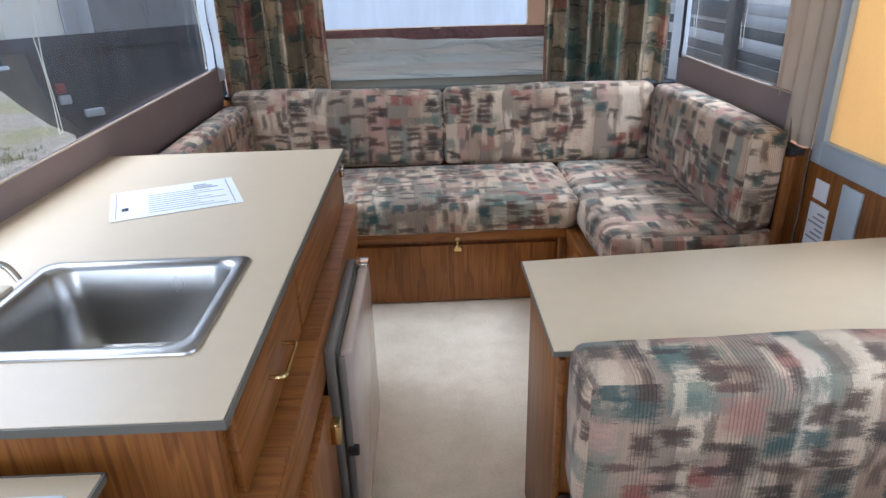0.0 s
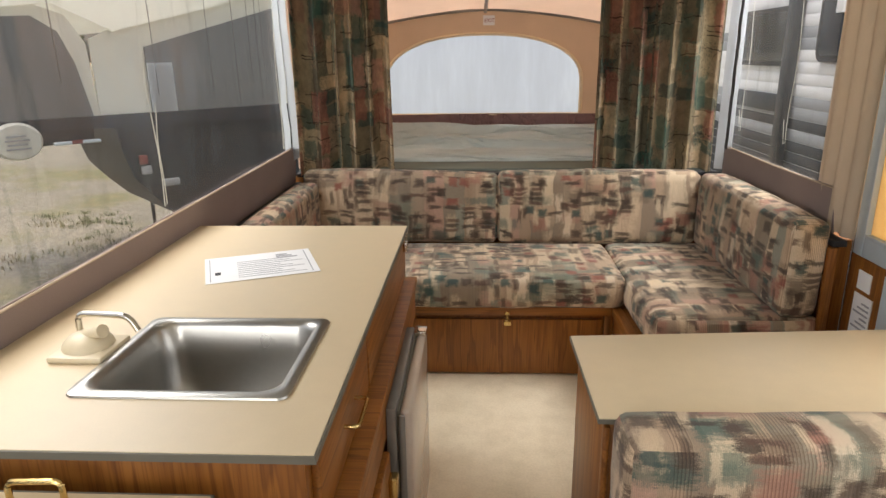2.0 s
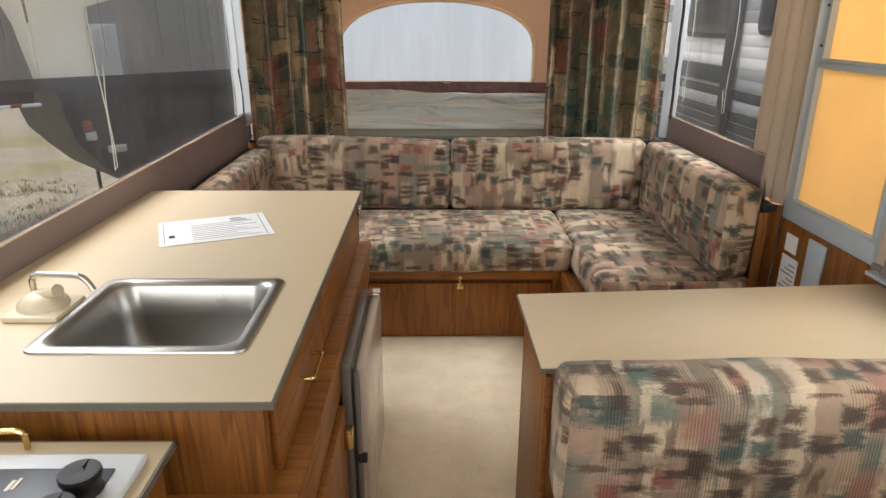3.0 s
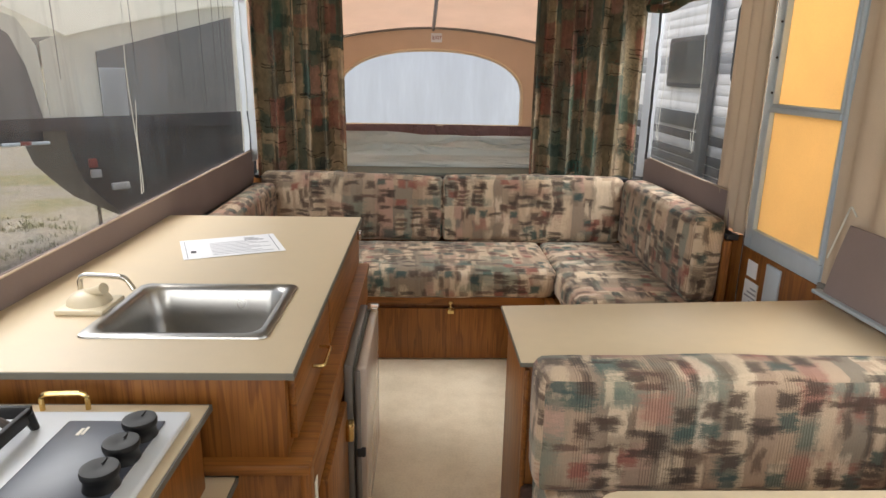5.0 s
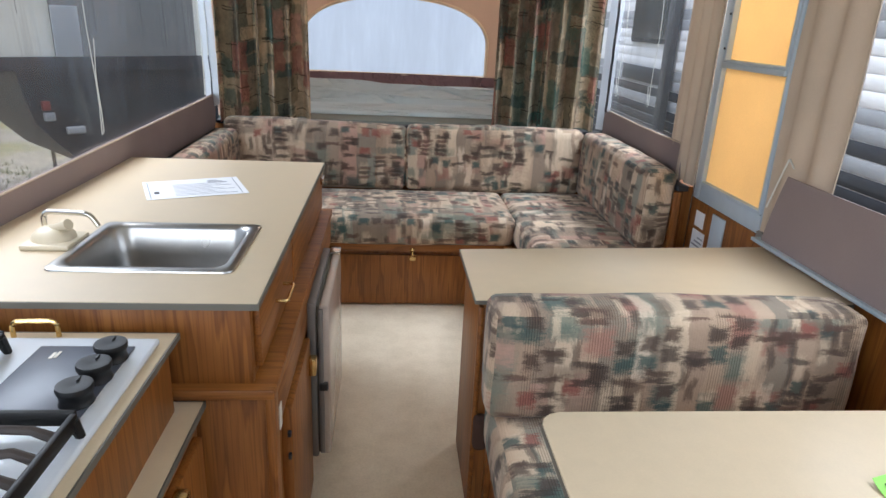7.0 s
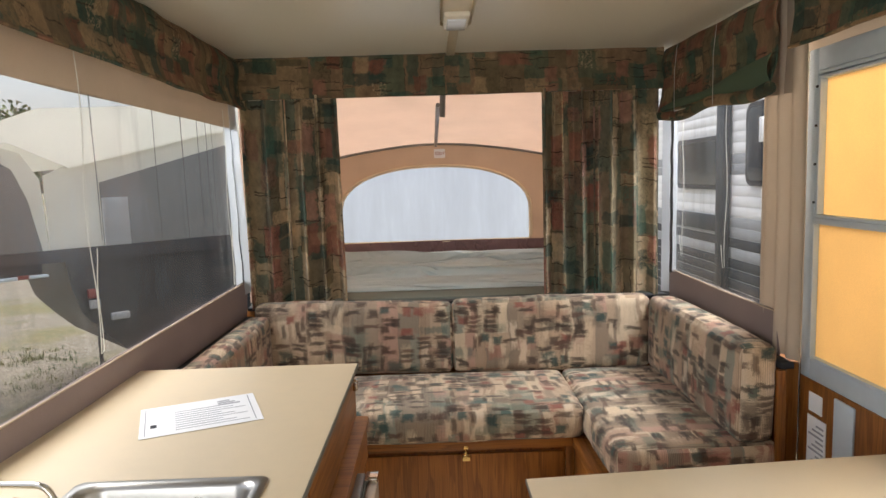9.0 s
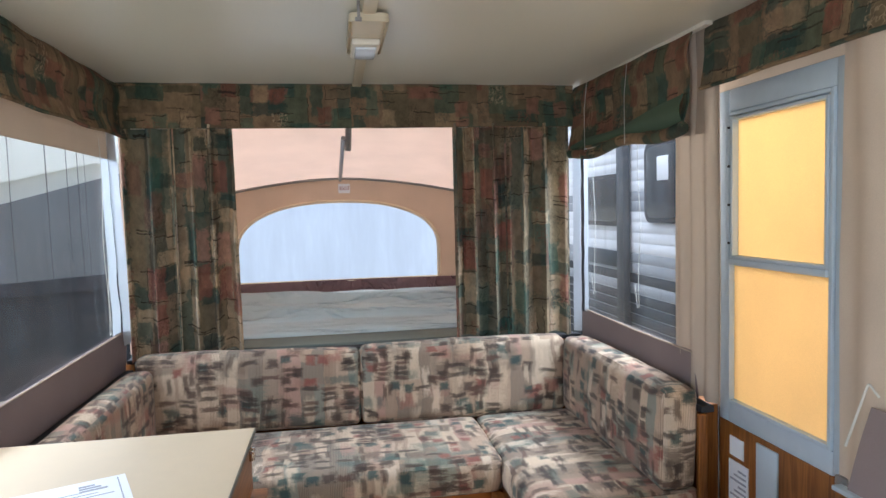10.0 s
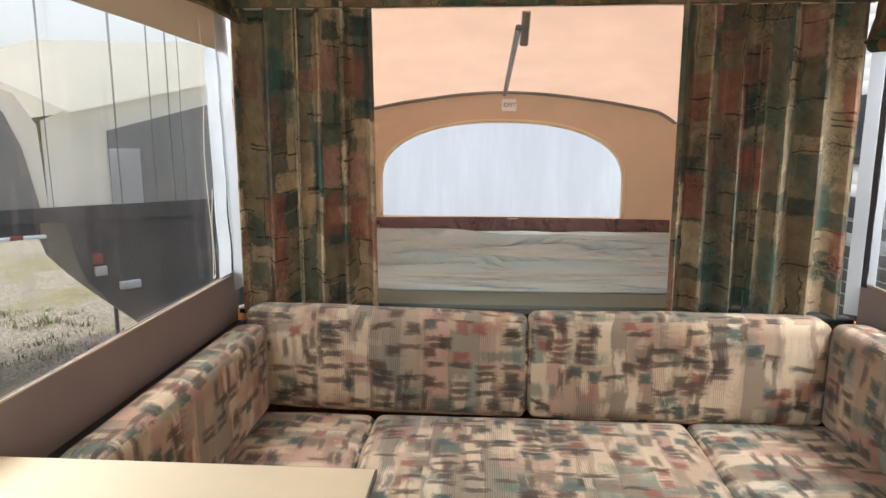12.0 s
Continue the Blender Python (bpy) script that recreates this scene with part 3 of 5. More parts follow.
# white strip added where outside light shows in the corner gap
part("corner_strip", strip((-0.85, 2.99, 0.86), (-0.83, 3.045, 0.87), (-0.86, 3.045, 1.78), (-0.872, 2.975, 1.78), 0, 0.003, 6, 4, 20), M_WHITEV, cl, "white vinyl strip standing in for a bright gap at the corner")
for y, z0, z1 in ((1.62, 0.945, 1.75), (2.80, 0.94, 1.72)):
    pts = [(-0.845, y + 0.012 * math.sin(k * 0.9), z1 + (z0 - z1) * k / 10) for k in range(11)]
    back = [(-0.845, y + 0.02 + 0.01 * math.sin(k * 0.7 + 1) * (k / 10), z0 + (z1 - z0) * 0.35 * k / 10 + 0.005) for k in range(11)]
    part("pull_cord", tube(pts + back, 0.0014, 6), M_CORD, cl, "thin white looped shade cord")
# the creases' dark lines are tinted strips laid over the pane
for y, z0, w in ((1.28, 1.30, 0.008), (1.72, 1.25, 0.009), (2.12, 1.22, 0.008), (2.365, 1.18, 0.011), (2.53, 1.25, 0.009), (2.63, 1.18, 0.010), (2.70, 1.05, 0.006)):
    cz = part("crease", strip((-0.858, y - 0.012 - w * 0.2, z0), (-0.858, y - 0.012 + w * 0.2, z0), (-0.868, y + w / 2, 1.652), (-0.868, y - w / 2, 1.652), 0, 0.003, 4, 2, 20, 0), M_CREASE_SHADE, cl, "tinted strip giving an upright vinyl crease its shade")
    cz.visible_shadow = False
solid("trim", box(-0.88, -0.835, YB, 3.04, 0.725, 0.742, 0.004), M_DARK, "dark rubber rail along the side wall", "trim", kind="structure")

cr = thing("canvas_wall_right", (XR, 1.0, 0.735), "beige and mauve tent canvas wall with clear vinyl windows", "canvas wall", kind="structure")
part("lower_band", strip((1.262, 2.06, 0.745), (1.235, 3.04, 0.745), (1.235, 3.04, 0.91), (1.262, 2.09, 0.90), 0, 0.008, 3), M_MAUVE, cr, "mauve canvas band below the window")
part("upper_band", strip((1.262, 2.0, 1.635), (1.24, 3.04, 1.665), (1.24, 3.04, 1.99), (1.265, 2.0, 1.99), 0, 0.008, 3), M_BEIGE, cr)
def folds(u, v):
    y = 1.945 + 0.278 * u
    return Vector((1.266 + 0.012 * math.sin(u * 21 + 0.4 * math.sin(v * 5)) * (0.5 + 0.5 * math.sin(u * 3.1)), y, 0.75 + v * 1.24))
part("folded_strip", sheet(folds, 40, 20, 0.003), M_BEIGE, cr, "beige canvas with upright folds beside the door")
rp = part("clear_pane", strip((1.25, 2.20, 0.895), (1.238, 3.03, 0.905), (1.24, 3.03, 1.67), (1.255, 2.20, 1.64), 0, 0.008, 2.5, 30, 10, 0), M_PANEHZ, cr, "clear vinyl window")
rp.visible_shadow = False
part("end_strip", strip((1.235, 2.965, 0.905), (1.232, 3.0, 0.905), (1.236, 3.0, 1.68), (1.238, 2.965, 1.68), 0, 0.002, 6, 4, 20), M_WHITEV, cr, "white hem of the vinyl window")
part("corner_strip", strip((1.225, 3.028, 0.80), (1.195, 3.055, 0.80), (1.20, 3.055, 1.78), (1.23, 3.028, 1.78), 1, 0.002, 6, 4, 20), M_WHITEV, cr, "white vinyl corner flap")
part("door_header", strip((1.30, 1.42, 1.74), (1.30, 2.02, 1.74), (1.28, 2.02, 1.99), (1.28, 1.42, 1.99), 0, 0.004, 3), M_BEIGE, cr)
part("dark_hem", strip((1.228, 2.998, 0.90), (1.226, 3.022, 0.90), (1.230, 3.022, 1.70), (1.232, 2.998, 1.70), 0, 0.003, 16, 4, 30), M_DARK, cr, "dark fastening strip at the corner")
part("hem_cord", tube([(1.245, 2.08, 0.90), (1.238, 2.5, 0.902), (1.232, 3.0, 0.912)], 0.003, 6), M_BEIGE, cr)
for y in (2.42, 2.86):
    part("pull_cord", tube([(1.225, y + 0.01 * math.sin(k), 1.68 - 0.075 * k) for k in range(10)] + [(1.225, y + 0.02 + 0.006 * k, 1.0 + 0.03 * k) for k in range(4)], 0.0013, 6), M_CORD, cr, "thin white looped shade cord")
# behind the door
part("lower_band", strip((1.250, YB, 0.702), (1.250, 1.40, 0.704), (1.252, 1.33, 0.935), (1.252, YB, 0.93), 0, 0.006, 3), M_MAUVE, cr, "mauve canvas band below the window")
def rear_folds(u, v):
    return Vector((1.266 + 0.010 * math.sin(u * 15 + 0.6 * math.sin(v * 4)) + 0.006 * noise.noise(Vector((u * 3, v * 4, 2))), 1.145 + 0.303 * u, 0.72 + 1.27 * v))


part("beige_strip", sheet(rear_folds, 40, 20, 0.003), M_BEIGE, cr, "beige canvas strip with upright folds beside the door")
part("upper_band", strip((1.27, YB, 1.66), (1.27, 1.15, 1.66), (1.27, 1.15, 1.99), (1.27, YB, 1.99), 0, 0.008, 3), M_BEIGE, cr)
rp = part("clear_pane", strip((1.27, YB, 0.94), (1.27, 1.15, 0.97), (1.275, 1.15, 1.67), (1.275, YB, 1.67), 0, 0.008, 2.5, 30, 10, 0), M_PANE, cr, "clear vinyl window")
rp.visible_shadow = False
part("tie_cord", tube(arc([(1.244, 1.40, 0.82), (1.244, 1.335, 0.99), (1.244, 1.305, 0.965)], 0.01), 0.003, 6), M_CORD, cr, "white tie cord end")
solid("trim", box(1.215, 1.262, 1.97, 3.04, 0.722, 0.745, 0.004), M_DARK, "dark rubber rail along the side wall", "trim", kind="structure")
solid("trim", box(1.232, 1.262, YB, 1.43, 0.702, 0.714, 0.003), M_ALU, "pale aluminium rail along the side wall", "trim", kind="structure")

# rear end, unseen: plain tent canvas closing the place
back = thing("canvas_wall_back", (0.19, YB, 0.765), "pale tent canvas closing the rear end", "canvas wall", kind="structure")
part("canvas_sheet", strip((XL, YB - 0.02, 0.765), (XR, YB - 0.02, 0.765), (XR, YB - 0.02, 1.98), (XL, YB - 0.02, 1.98), 1, 0.01, 2), M_WHITEV, back)


# door: aluminium frame, two amber panes, wooden lower leaf
def ring(y0, y1, z0, z1, w, x0, x1, bev=0.003):
    return boxes([(x0, x1, y0, y0 + w, z0, z1), (x0, x1, y1 - w, y1, z0, z1), (x0, x1, y0 + w, y1 - w, z0, z0 + w), (x0, x1, y0 + w, y1 - w, z1 - w, z1)], bev)


door = thing("door_1", (1.25, 1.67, 0), "closed camper door with pale aluminium frame and amber panes", "door", kind="structure")
part("door_frame", boxes([(1.237, 1.268, 1.395, 1.44, 0.71, 1.76), (1.237, 1.268, 1.885, 1.935, 0.70, 1.76), (1.237, 1.268, 1.44, 1.885, 0.70, 0.765), (1.237, 1.268, 1.44, 1.885, 1.69, 1.76)], 0.004), M_ALU, door, "pale blue-grey aluminium frame")
part("inner_frame", ring(1.442, 1.883, 0.767, 1.688, 0.012, 1.230, 1.262, 0.002), M_ALU, door, "pale metal glazing bead")
part("upper_bead", ring(1.456, 1.862, 1.232, 1.672, 0.010, 1.226, 1.260, 0.002), M_ALU, door)
part("cross_bar", box(1.222, 1.262, 1.455, 1.868, 1.212, 1.232, 0.004), M_ALU, door)
part("amber_pane", box(1.248, 1.252, 1.454, 1.871, 0.779, 1.214, 0), M_YELLOW, door, "amber translucent lower pane")
part("amber_pane", box(1.248, 1.252, 1.454, 1.871, 1.230, 1.676, 0), M_YELLOW, door, "amber translucent upper pane")
leaf = part("lower_leaf", box(1.235, 1.26, 1.398, 1.93, 0.0, 0.70, 0.003), M_WOOD, door, "wood-grain lower door panel")
part("white_panel", box(1.228, 1.236, 1.64, 1.735, 0.05, 0.685, 0.003), M_ALU, leaf, "pale panel on the lower door")
n1 = part("notice", box(1.2315, 1.2345, 1.80, 1.87, 0.60, 0.662, 0), M_PAPER, leaf, "small white notice in a frame")
n2 = part("notice", box(1.2315, 1.2345, 1.775, 1.875, 0.40, 0.585, 0), M_PAPER, leaf, "large white notice with small print")
for k in range(9):
    part("print_line", box(1.2300, 1.2316, 1.785, 1.865 - 0.02 * (k % 3), 0.42 + 0.017 * k, 0.426 + 0.017 * k, 0), M_INK, n2)
for z in (1.28, 1.40, 1.52, 1.64):
    part("screw", tube([(1.228, 1.868, z), (1.223, 1.868, z)], 0.004, 8), M_DARK, door)
part("edge_channel", tube([(1.243, 1.941, 0.02), (1.243, 1.941, 1.76)], 0.004, 6), M_CHROME, door, "bright metal channel beside the door")
part("hinge_post", box(1.245, 1.268, 1.940, 1.956, 0.0, 1.77, 0.003), M_ALU, door)
part("corner_bracket", box(1.205, 1.262, 1.36, 1.398, 0.695, 0.728, 0.004), M_GREYTRIM, door, "grey latch bracket")
for piece in door.children_recursive:
    piece.data.transform(Matrix.Translation((0.055, 0.055, 0)))


# ---- valances and curtains ----
def valance(a, b, z0, z1, out, name, label, roll=0.0, seed=0):
    a, b, out = Vector((*a, 0)), Vector((*b, 0)), Vector((*out, 0))
    length = (b - a).length

    def fn(u, v):
        p = a.lerp(b, u)
        s = u * length
        w = 0.006 * noise.noise(Vector((s * 5 + seed, v * 2, 0))) + 0.004 * math.sin(s * 19 + seed)
        sag = -0.01 * noise.noise(Vector((s * 3, seed * 3.3, 1))) * (1 - v)
        # the lower edge is rolled up in soft folds
        bulge = roll * (math.sin(min(1, (1 - v) * 2.2) * math.pi) * 0.6 + max(0, 0.25 - v) * 2.5)
        p = p + out * (0.008 + w + bulge + 0.02 * (1 - v))
        p.z = z0 + (z1 - z0) * v + sag * (1 if roll else 0.3)
        return p

    v = thing(name, fn(0.5, 0.0), label, "valance")
    n = max(20, int(length / 0.02))
    part("cloth", cloth(fn, n, 16, 0.004, length, z1 - z0, seed * 0.77), M_VAL, v)
    part("hem", planar(tube([fn(k / n, 0.0) for k in range(n + 1)], 0.006 if roll else 0.003, 6), lambda p, c: (p.x + p.y, p.z)), M_VAL, v)
    return v


xs = [-0.835, -0.5, 0.15, 0.72, 1.19]
for i in range(4):
    valance((xs[i] - 0.004, 3.03 + 0.006 * (i % 2)), (xs[i + 1] + 0.004, 3.03 + 0.006 * (i % 2)), 1.785, 1.979, (0, -1), "valance", "patterned fabric valance panel above the bunk curtains", 0, i)
valance((-0.858, -1.6), (-0.85, 3.02), 1.745, 1.975, (1, 0), "valance", "rolled patterned shade along the long window", 0.022, 7)
shade = valance((1.232, 2.035), (1.205, 3.02), 1.665, 1.965, (-1, 0), "valance", "rolled patterned shade above the side window", 0.026, 9)


def green_fold(u, v):
    y = 2.04 + 0.93 * u
    top_z = 1.765 - 0.075 * u ** 0.7 + 0.008 * math.sin(u * 9)
    return Vector((1.196 - 0.02 * u - 0.016 * math.sin(v * math.pi), y, 1.668 + (top_z - 1.668) * v))


part("folded_lining", sheet(green_fold, 50, 8, 0.004), M_FOLD, shade, "dark green folded lining")
part("bottom_roll", planar(tube([(1.190 - 0.022 * k / 30, 2.035 + 0.96 * k / 30, 1.655 - 0.012 * math.sin(k * 0.35) - 0.012 * k / 30) for k in range(31)], 0.022, 10), lambda p, c: (p.y, p.z)), M_VAL, shade)
for y in (2.40, 2.80):
    part("shade_cord", tube([(1.172, y, 1.965), (1.160, y + 0.004, 1.83), (1.158, y, 1.64)], 0.0009, 6), M_CORD, shade)
valance((1.275, 0.9), (1.27, 2.01), 1.775, 1.979, (-1, 0), "valance", "patterned fabric valance above the door", 0.004, 12)
solid("trim", box(-0.875, -0.845, -1.6, 3.03, 1.966, 1.979, 0.002), M_WHITEP, "white shade track at the ceiling edge", "trim", kind="structure")
solid("trim", box(1.222, 1.25, 1.96, 3.02, 1.966, 1.979, 0.002), M_WHITEP, "white shade track at the ceiling edge", "trim", kind="structure")


def curtain(x0, x1, z0, z1, folds_n, seed, skew=0.0, label=""):
    def fn(u, v):
        ph = u * folds_n * 2 * math.pi + seed
        amp = 0.038 + 0.014 * math.sin(seed + u * 9)
        y = 3.045 - amp * math.sin(ph + 0.5 * math.sin(ph)) - 0.006 * noise.noise(Vector((u * 8, v * 3, seed)))
        x = x0 + (x1 - x0) * u + 0.008 * math.cos(ph) + skew * (1 - v) * u
        z = z0 + (z1 - z0) * v + (0.012 * math.sin(u * 7 + seed) + 0.01 * noise.noise(Vector((u * 6, seed, 0)))) * (1 - v)
        return Vector((x, y, z))
    return solid("curtain", cloth(fn, folds_n * 16, 30, 0.003, (x1 - x0) * 1.8, z1 - z0, seed * 1.31), M_CURT, label or "patterned green and brown bunk curtain drawn aside", "curtain", "bunk curtains")


curtain(-0.83, -0.62, 0.77, 1.80, 2, 1.0)
curtain(-0.625, -0.372, 0.795, 1.80, 3, 2.2, 0.01)
curtain(0.60, 0.87, 0.80, 1.80, 3, 0.4, -0.0)
curtain(0.865, 1.18, 0.79, 1.80, 3, 3.3)
solid("trim", tube([(-0.84, 3.05, 1.795), (1.19, 3.05, 1.795)], 0.008, 8), M_WHITEP, "white curtain track", "trim", kind="structure")

# ---- the bunk end beyond the curtains ----
YE = 4.6
bunk = thing("bunk_tent", (0.12, 3.9, 0.8), "pulled-out tent bunk with peach canvas and arched window", "tent bunk", kind="structure")
part("platform", boxes([(-0.86, 1.16, 3.09, YE + 0.05, 0.74, 0.80)], 0.006), M_BOARD, bunk, "grey-green bunk board")


def bow(x):
    d = abs(x - 0.10) / 0.98
    return 1.64 - 0.14 * d ** 1.7 - 0.62 * max(0, d - 0.86) ** 1.2


def end_outer(a):
    n = (math.cos(a), math.sin(a))
    cx, cz = 0.10, 1.15
    t = 0.0
    while t < 2:
        x, z = cx + n[0] * t, cz + n[1] * t
        if abs(x - cx) > 0.99 or z < 0.80 or z > bow(x):
            break
        t += 0.004
    return Vector((cx + n[0] * t, YE, cz + n[1] * t))


def end_inner(a):
    cx, cz = 0.085, 1.15
    c, s = math.cos(a), math.sin(a)
    hx, up, dn = 0.69, 0.33, 0.22
    if s >= 0:
        t = (abs(c / hx) ** 2.3 + abs(s / up) ** 2.3) ** (-1 / 2.3)
    else:
        t = min(hx / (abs(c) + 1e-9), dn / (abs(s) + 1e-9))
    return Vector((cx + c * t, YE, cz + s * t))


bm = bmesh.new()
N = 160
angs = [2 * math.pi * k / N for k in range(N)]
o, i_ = [bm.verts.new(end_outer(a)) for a in angs], [bm.verts.new(end_inner(a)) for a in angs]
for k in range(N):
    bm.faces.new((o[k], o[(k + 1) % N], i_[(k + 1) % N], i_[k]))
bm.normal_update()
bmesh.ops.solidify(bm, geom=bm.faces[:], thickness=0.003)
part("end_wall", bm, M_ENDW, bunk, "tan canvas end wall")
part("window_binding", tube([end_inner(a) + Vector((0, -0.004, 0)) for a in angs + angs[:1]], 0.013, 6), M_BIND, bunk, "stitched window binding")
bm = bmesh.new()
ctr = bm.verts.new((0.085, YE + 0.012, 1.15))
rim = [bm.verts.new(end_inner(a) * 1.0 + Vector((0, 0.012, 0))) for a in angs]
for k in range(N):
    bm.faces.new((ctr, rim[k], rim[(k + 1) % N]))
fp = part("window_pane", bm, M_FROST, bunk, "milky blue-white vinyl window")
fp.visible_shadow = False


def band_fn(u, v):
    x = -0.80 + 1.84 * u
    return Vector((x, YE - 0.02 - 0.012 * noise.noise(Vector((x * 9, v * 2, 3))), 0.855 + 0.075 * v + 0.008 * math.sin(u * math.pi) * v))


part("brown_band", sheet(band_fn, 50, 6, 0.003), M_BROWN, bunk, "brown canvas band below the window")


def roof_fn(u, v):
    x = -0.86 + 1.94 * u
    zb = bow(max(-0.84, min(1.04, x)))
    return Vector((x, YE + (3.10 - YE) * v, zb + (1.97 - zb) * v + 0.02 * math.sin(v * math.pi) * -1 + 0.006 * noise.noise(Vector((x * 3, v * 4, 1)))))


part("roof_canvas", sheet(roof_fn, 50, 24, 0.003), M_ROOF, bunk, "peach canvas roof of the bunk")
for sx, nm in ((-0.86, "side"), (1.08, "side")):
    part("side_canvas", strip((sx, 3.09, 0.80), (sx, YE, 0.80), (sx, YE, bow(sx) + 0.01), (sx, 3.09, 1.97), 0, 0.008, 3, 20, 12), M_ROOF, bunk)
part("bow_pole", tube([(x, YE - 0.018, bow(x) - 0.004) for x in [-0.84 + 1.88 * k / 40 for k in range(41)]], 0.009, 8), M_GREYTRIM, bunk, "grey metal tent bow")
part("ridge_pole", tube([(0.10, YE - 0.03, 1.625), (0.112, 3.35, 1.775)], 0.012, 8), M_GREYTRIM, bunk, "grey metal ridge pole")
part("pole_sleeve", tube([(0.14, 3.35, 1.83), (0.135, 3.4, 1.72)], 0.016, 8), M_GREYTRIM, bunk)
tag = part("tag", box(0.085, 0.165, YE - 0.024, YE - 0.021, 1.535, 1.60, 0), M_PAPER, bunk, "small white tag with red print")
M_REDINK = plain("red_print_ink", (150, 62, 58), 0.7)
letters("exit_sign_text", "EXIT", 0.034, Matrix.Translation((0.0935, YE - 0.0245, 1.556)) @ Matrix.Rotation(radians(90), 4, "X"), M_REDINK, tag)


def cover_fn(u, v):
    x, y = -0.83 + 1.90 * u, 3.30 + (YE - 0.03 - 3.30) * v
    edge = min(1, v * 14)
    wr = 0.014 * noise.noise(Vector((x * 1.3, y * 11, 0))) + 0.009 * noise.noise(Vector((x * 4, y * 26, 2)))
    for y0, h0, sl in ((3.50, 0.016, 0.03), (3.62, 0.024, 0.02), (3.74, 0.03, -0.03), (3.83, 0.028, 0.05), (3.95, 0.026, 0.02), (4.1, 0.028, -0.05), (4.25, 0.03, 0.04)):
        d = (y - y0 - sl * x - 0.02 * noise.noise(Vector((x * 2.2, y0 * 9, 5)))) / 0.015
        d = d / 2.2 if d > 0 else d * 3
        wr += 2.0 * h0 * math.exp(-d * d) * (0.55 + 0.45 * math.sin(x * 3 + y0 * 11))
    return Vector((x, y, 0.803 + 0.035 * edge ** 0.5 + 0.022 * v + wr * edge))


cover = thing("mattress_cover", (0.12, 3.95, 0.80), "pale grey wrinkled cover spread on the bunk", "bed cover")
part("cloth", sheet(cover_fn, 60, 300, 0.002), M_SHEET, cover)
part("front_hem", tube([cover_fn(k / 60, 0) for k in range(61)], 0.004, 6), M_SHEET, cover)

# ---- ceiling fittings ----
hatch = thing("roof_hatch", (-0.28, 1.64, ZC), "closed roof vent with milky lid and almond frame", "roof vent")


def rounded_ring(x0, x1, y0, y1, r, w, z0, z1):
    """A flat frame with rounded outer corners and a chamfered inner lip."""
    bm = bmesh.new()
    loops = []
    for d, rr, z in ((0, r, z1), (0, r, z0 + 0.003), (0.004, r - 0.004, z0), (w - 0.006, 0.012, z0), (w, 0.008, z0 + 0.006), (w, 0.008, z1)):
        row = []
        for qx, qy, a0 in ((1, 1, 0), (0, 1, 90), (0, 0, 180), (1, 0, 270)):
            cx, cy = (x1 - d - rr if qx else x0 + d + rr), (y1 - d - rr if qy else y0 + d + rr)
            row += [bm.verts.new((cx + rr * math.cos(radians(a0 + k * 15)), cy + rr * math.sin(radians(a0 + k * 15)), z)) for k in range(7)]
        loops.append(row)
    n = len(loops[0])
    for a, b in zip(loops, loops[1:] + loops[:1]):
        for k in range(n):
            bm.faces.new((a[k], a[(k + 1) % n], b[(k + 1) % n], b[k]))
    return bm


part("frame", rounded_ring(-0.475, -0.085, 1.46, 1.818, 0.04, 0.044, ZC - 0.010, ZC + 0.001), M_ALMOND, hatch)
part("well", boxes([(HX0 - 0.002, HX1 + 0.002, HY0 - 0.006, HY0 + 0.002, ZC, ZC + 0.09), (HX0 - 0.002, HX1 + 0.002, HY1 - 0.002, HY1 + 0.006, ZC, ZC + 0.09), (HX0 - 0.006, HX0 + 0.002, HY0, HY1, ZC, ZC + 0.09), (HX1 - 0.002, HX1 + 0.006, HY0, HY1, ZC, ZC + 0.09)]), M_WHITEV, hatch)
part("lid", box(HX0 - 0.03, HX1 + 0.03, HY0 - 0.03, HY1 + 0.03, ZC + 0.09, ZC + 0.105, 0.004), M_LID, hatch, "milky translucent lid")
part("crank_arm", tube([(-0.28, 1.5, ZC + 0.06), (-0.275, 1.66, ZC + 0.05), (-0.27, 1.76, ZC + 0.01)], 0.012, 8), M_WHITEP, hatch)
part("crank_knob", box(-0.285, -0.258, 1.755, 1.782, ZC - 0.03, ZC + 0.01, 0.005), M_CHROME, hatch, "chrome crank knob")
for sx in (-0.468, -0.092):
    for sy in (1.467, 1.81):
        part("screw", lathe(sx, sy, [(0.004, ZC - 0.0105), (0.005, ZC - 0.008)], 8), M_CHROME, hatch)
solid("ceiling_rail", box(0.155, 0.195, -0.4, 3.02, ZC - 0.014, ZC + 0.001, 0.004), M_ALMOND, "almond plastic wiring rail along the ceiling", "ceiling rail")
lamp = thing("ceiling_lamp", (0.175, 2.15, ZC), "small almond ceiling lamp, switched off, on the rail", "ceiling lamp")
bm = box(0.118, 0.232, 1.93, 2.33, ZC - 0.03, ZC - 0.014, 0.02, 4)
part("base", bm, M_ALMOND, lamp)
part("housing", box(0.13, 0.22, 2.13, 2.33, ZC - 0.05, ZC - 0.028, 0.008, 3), M_WHITEP, lamp)
M_LENS = plain("clear_lamp_lens", (226, 232, 240), 0.2, vary=0.02)
part("diffuser", box(0.142, 0.208, 2.16, 2.30, ZC - 0.058, ZC - 0.046, 0.004), M_LENS, lamp, "bluish-white lens")
for y in (1.45, 1.85):
    part("clip", boxes([(0.138, 0.146, y, y + 0.02, ZC - 0.05, ZC - 0.002), (0.132, 0.150, y + 0.004, y + 0.016, ZC - 0.055, ZC - 0.045)], 0.002), M_GREYTRIM, lamp)

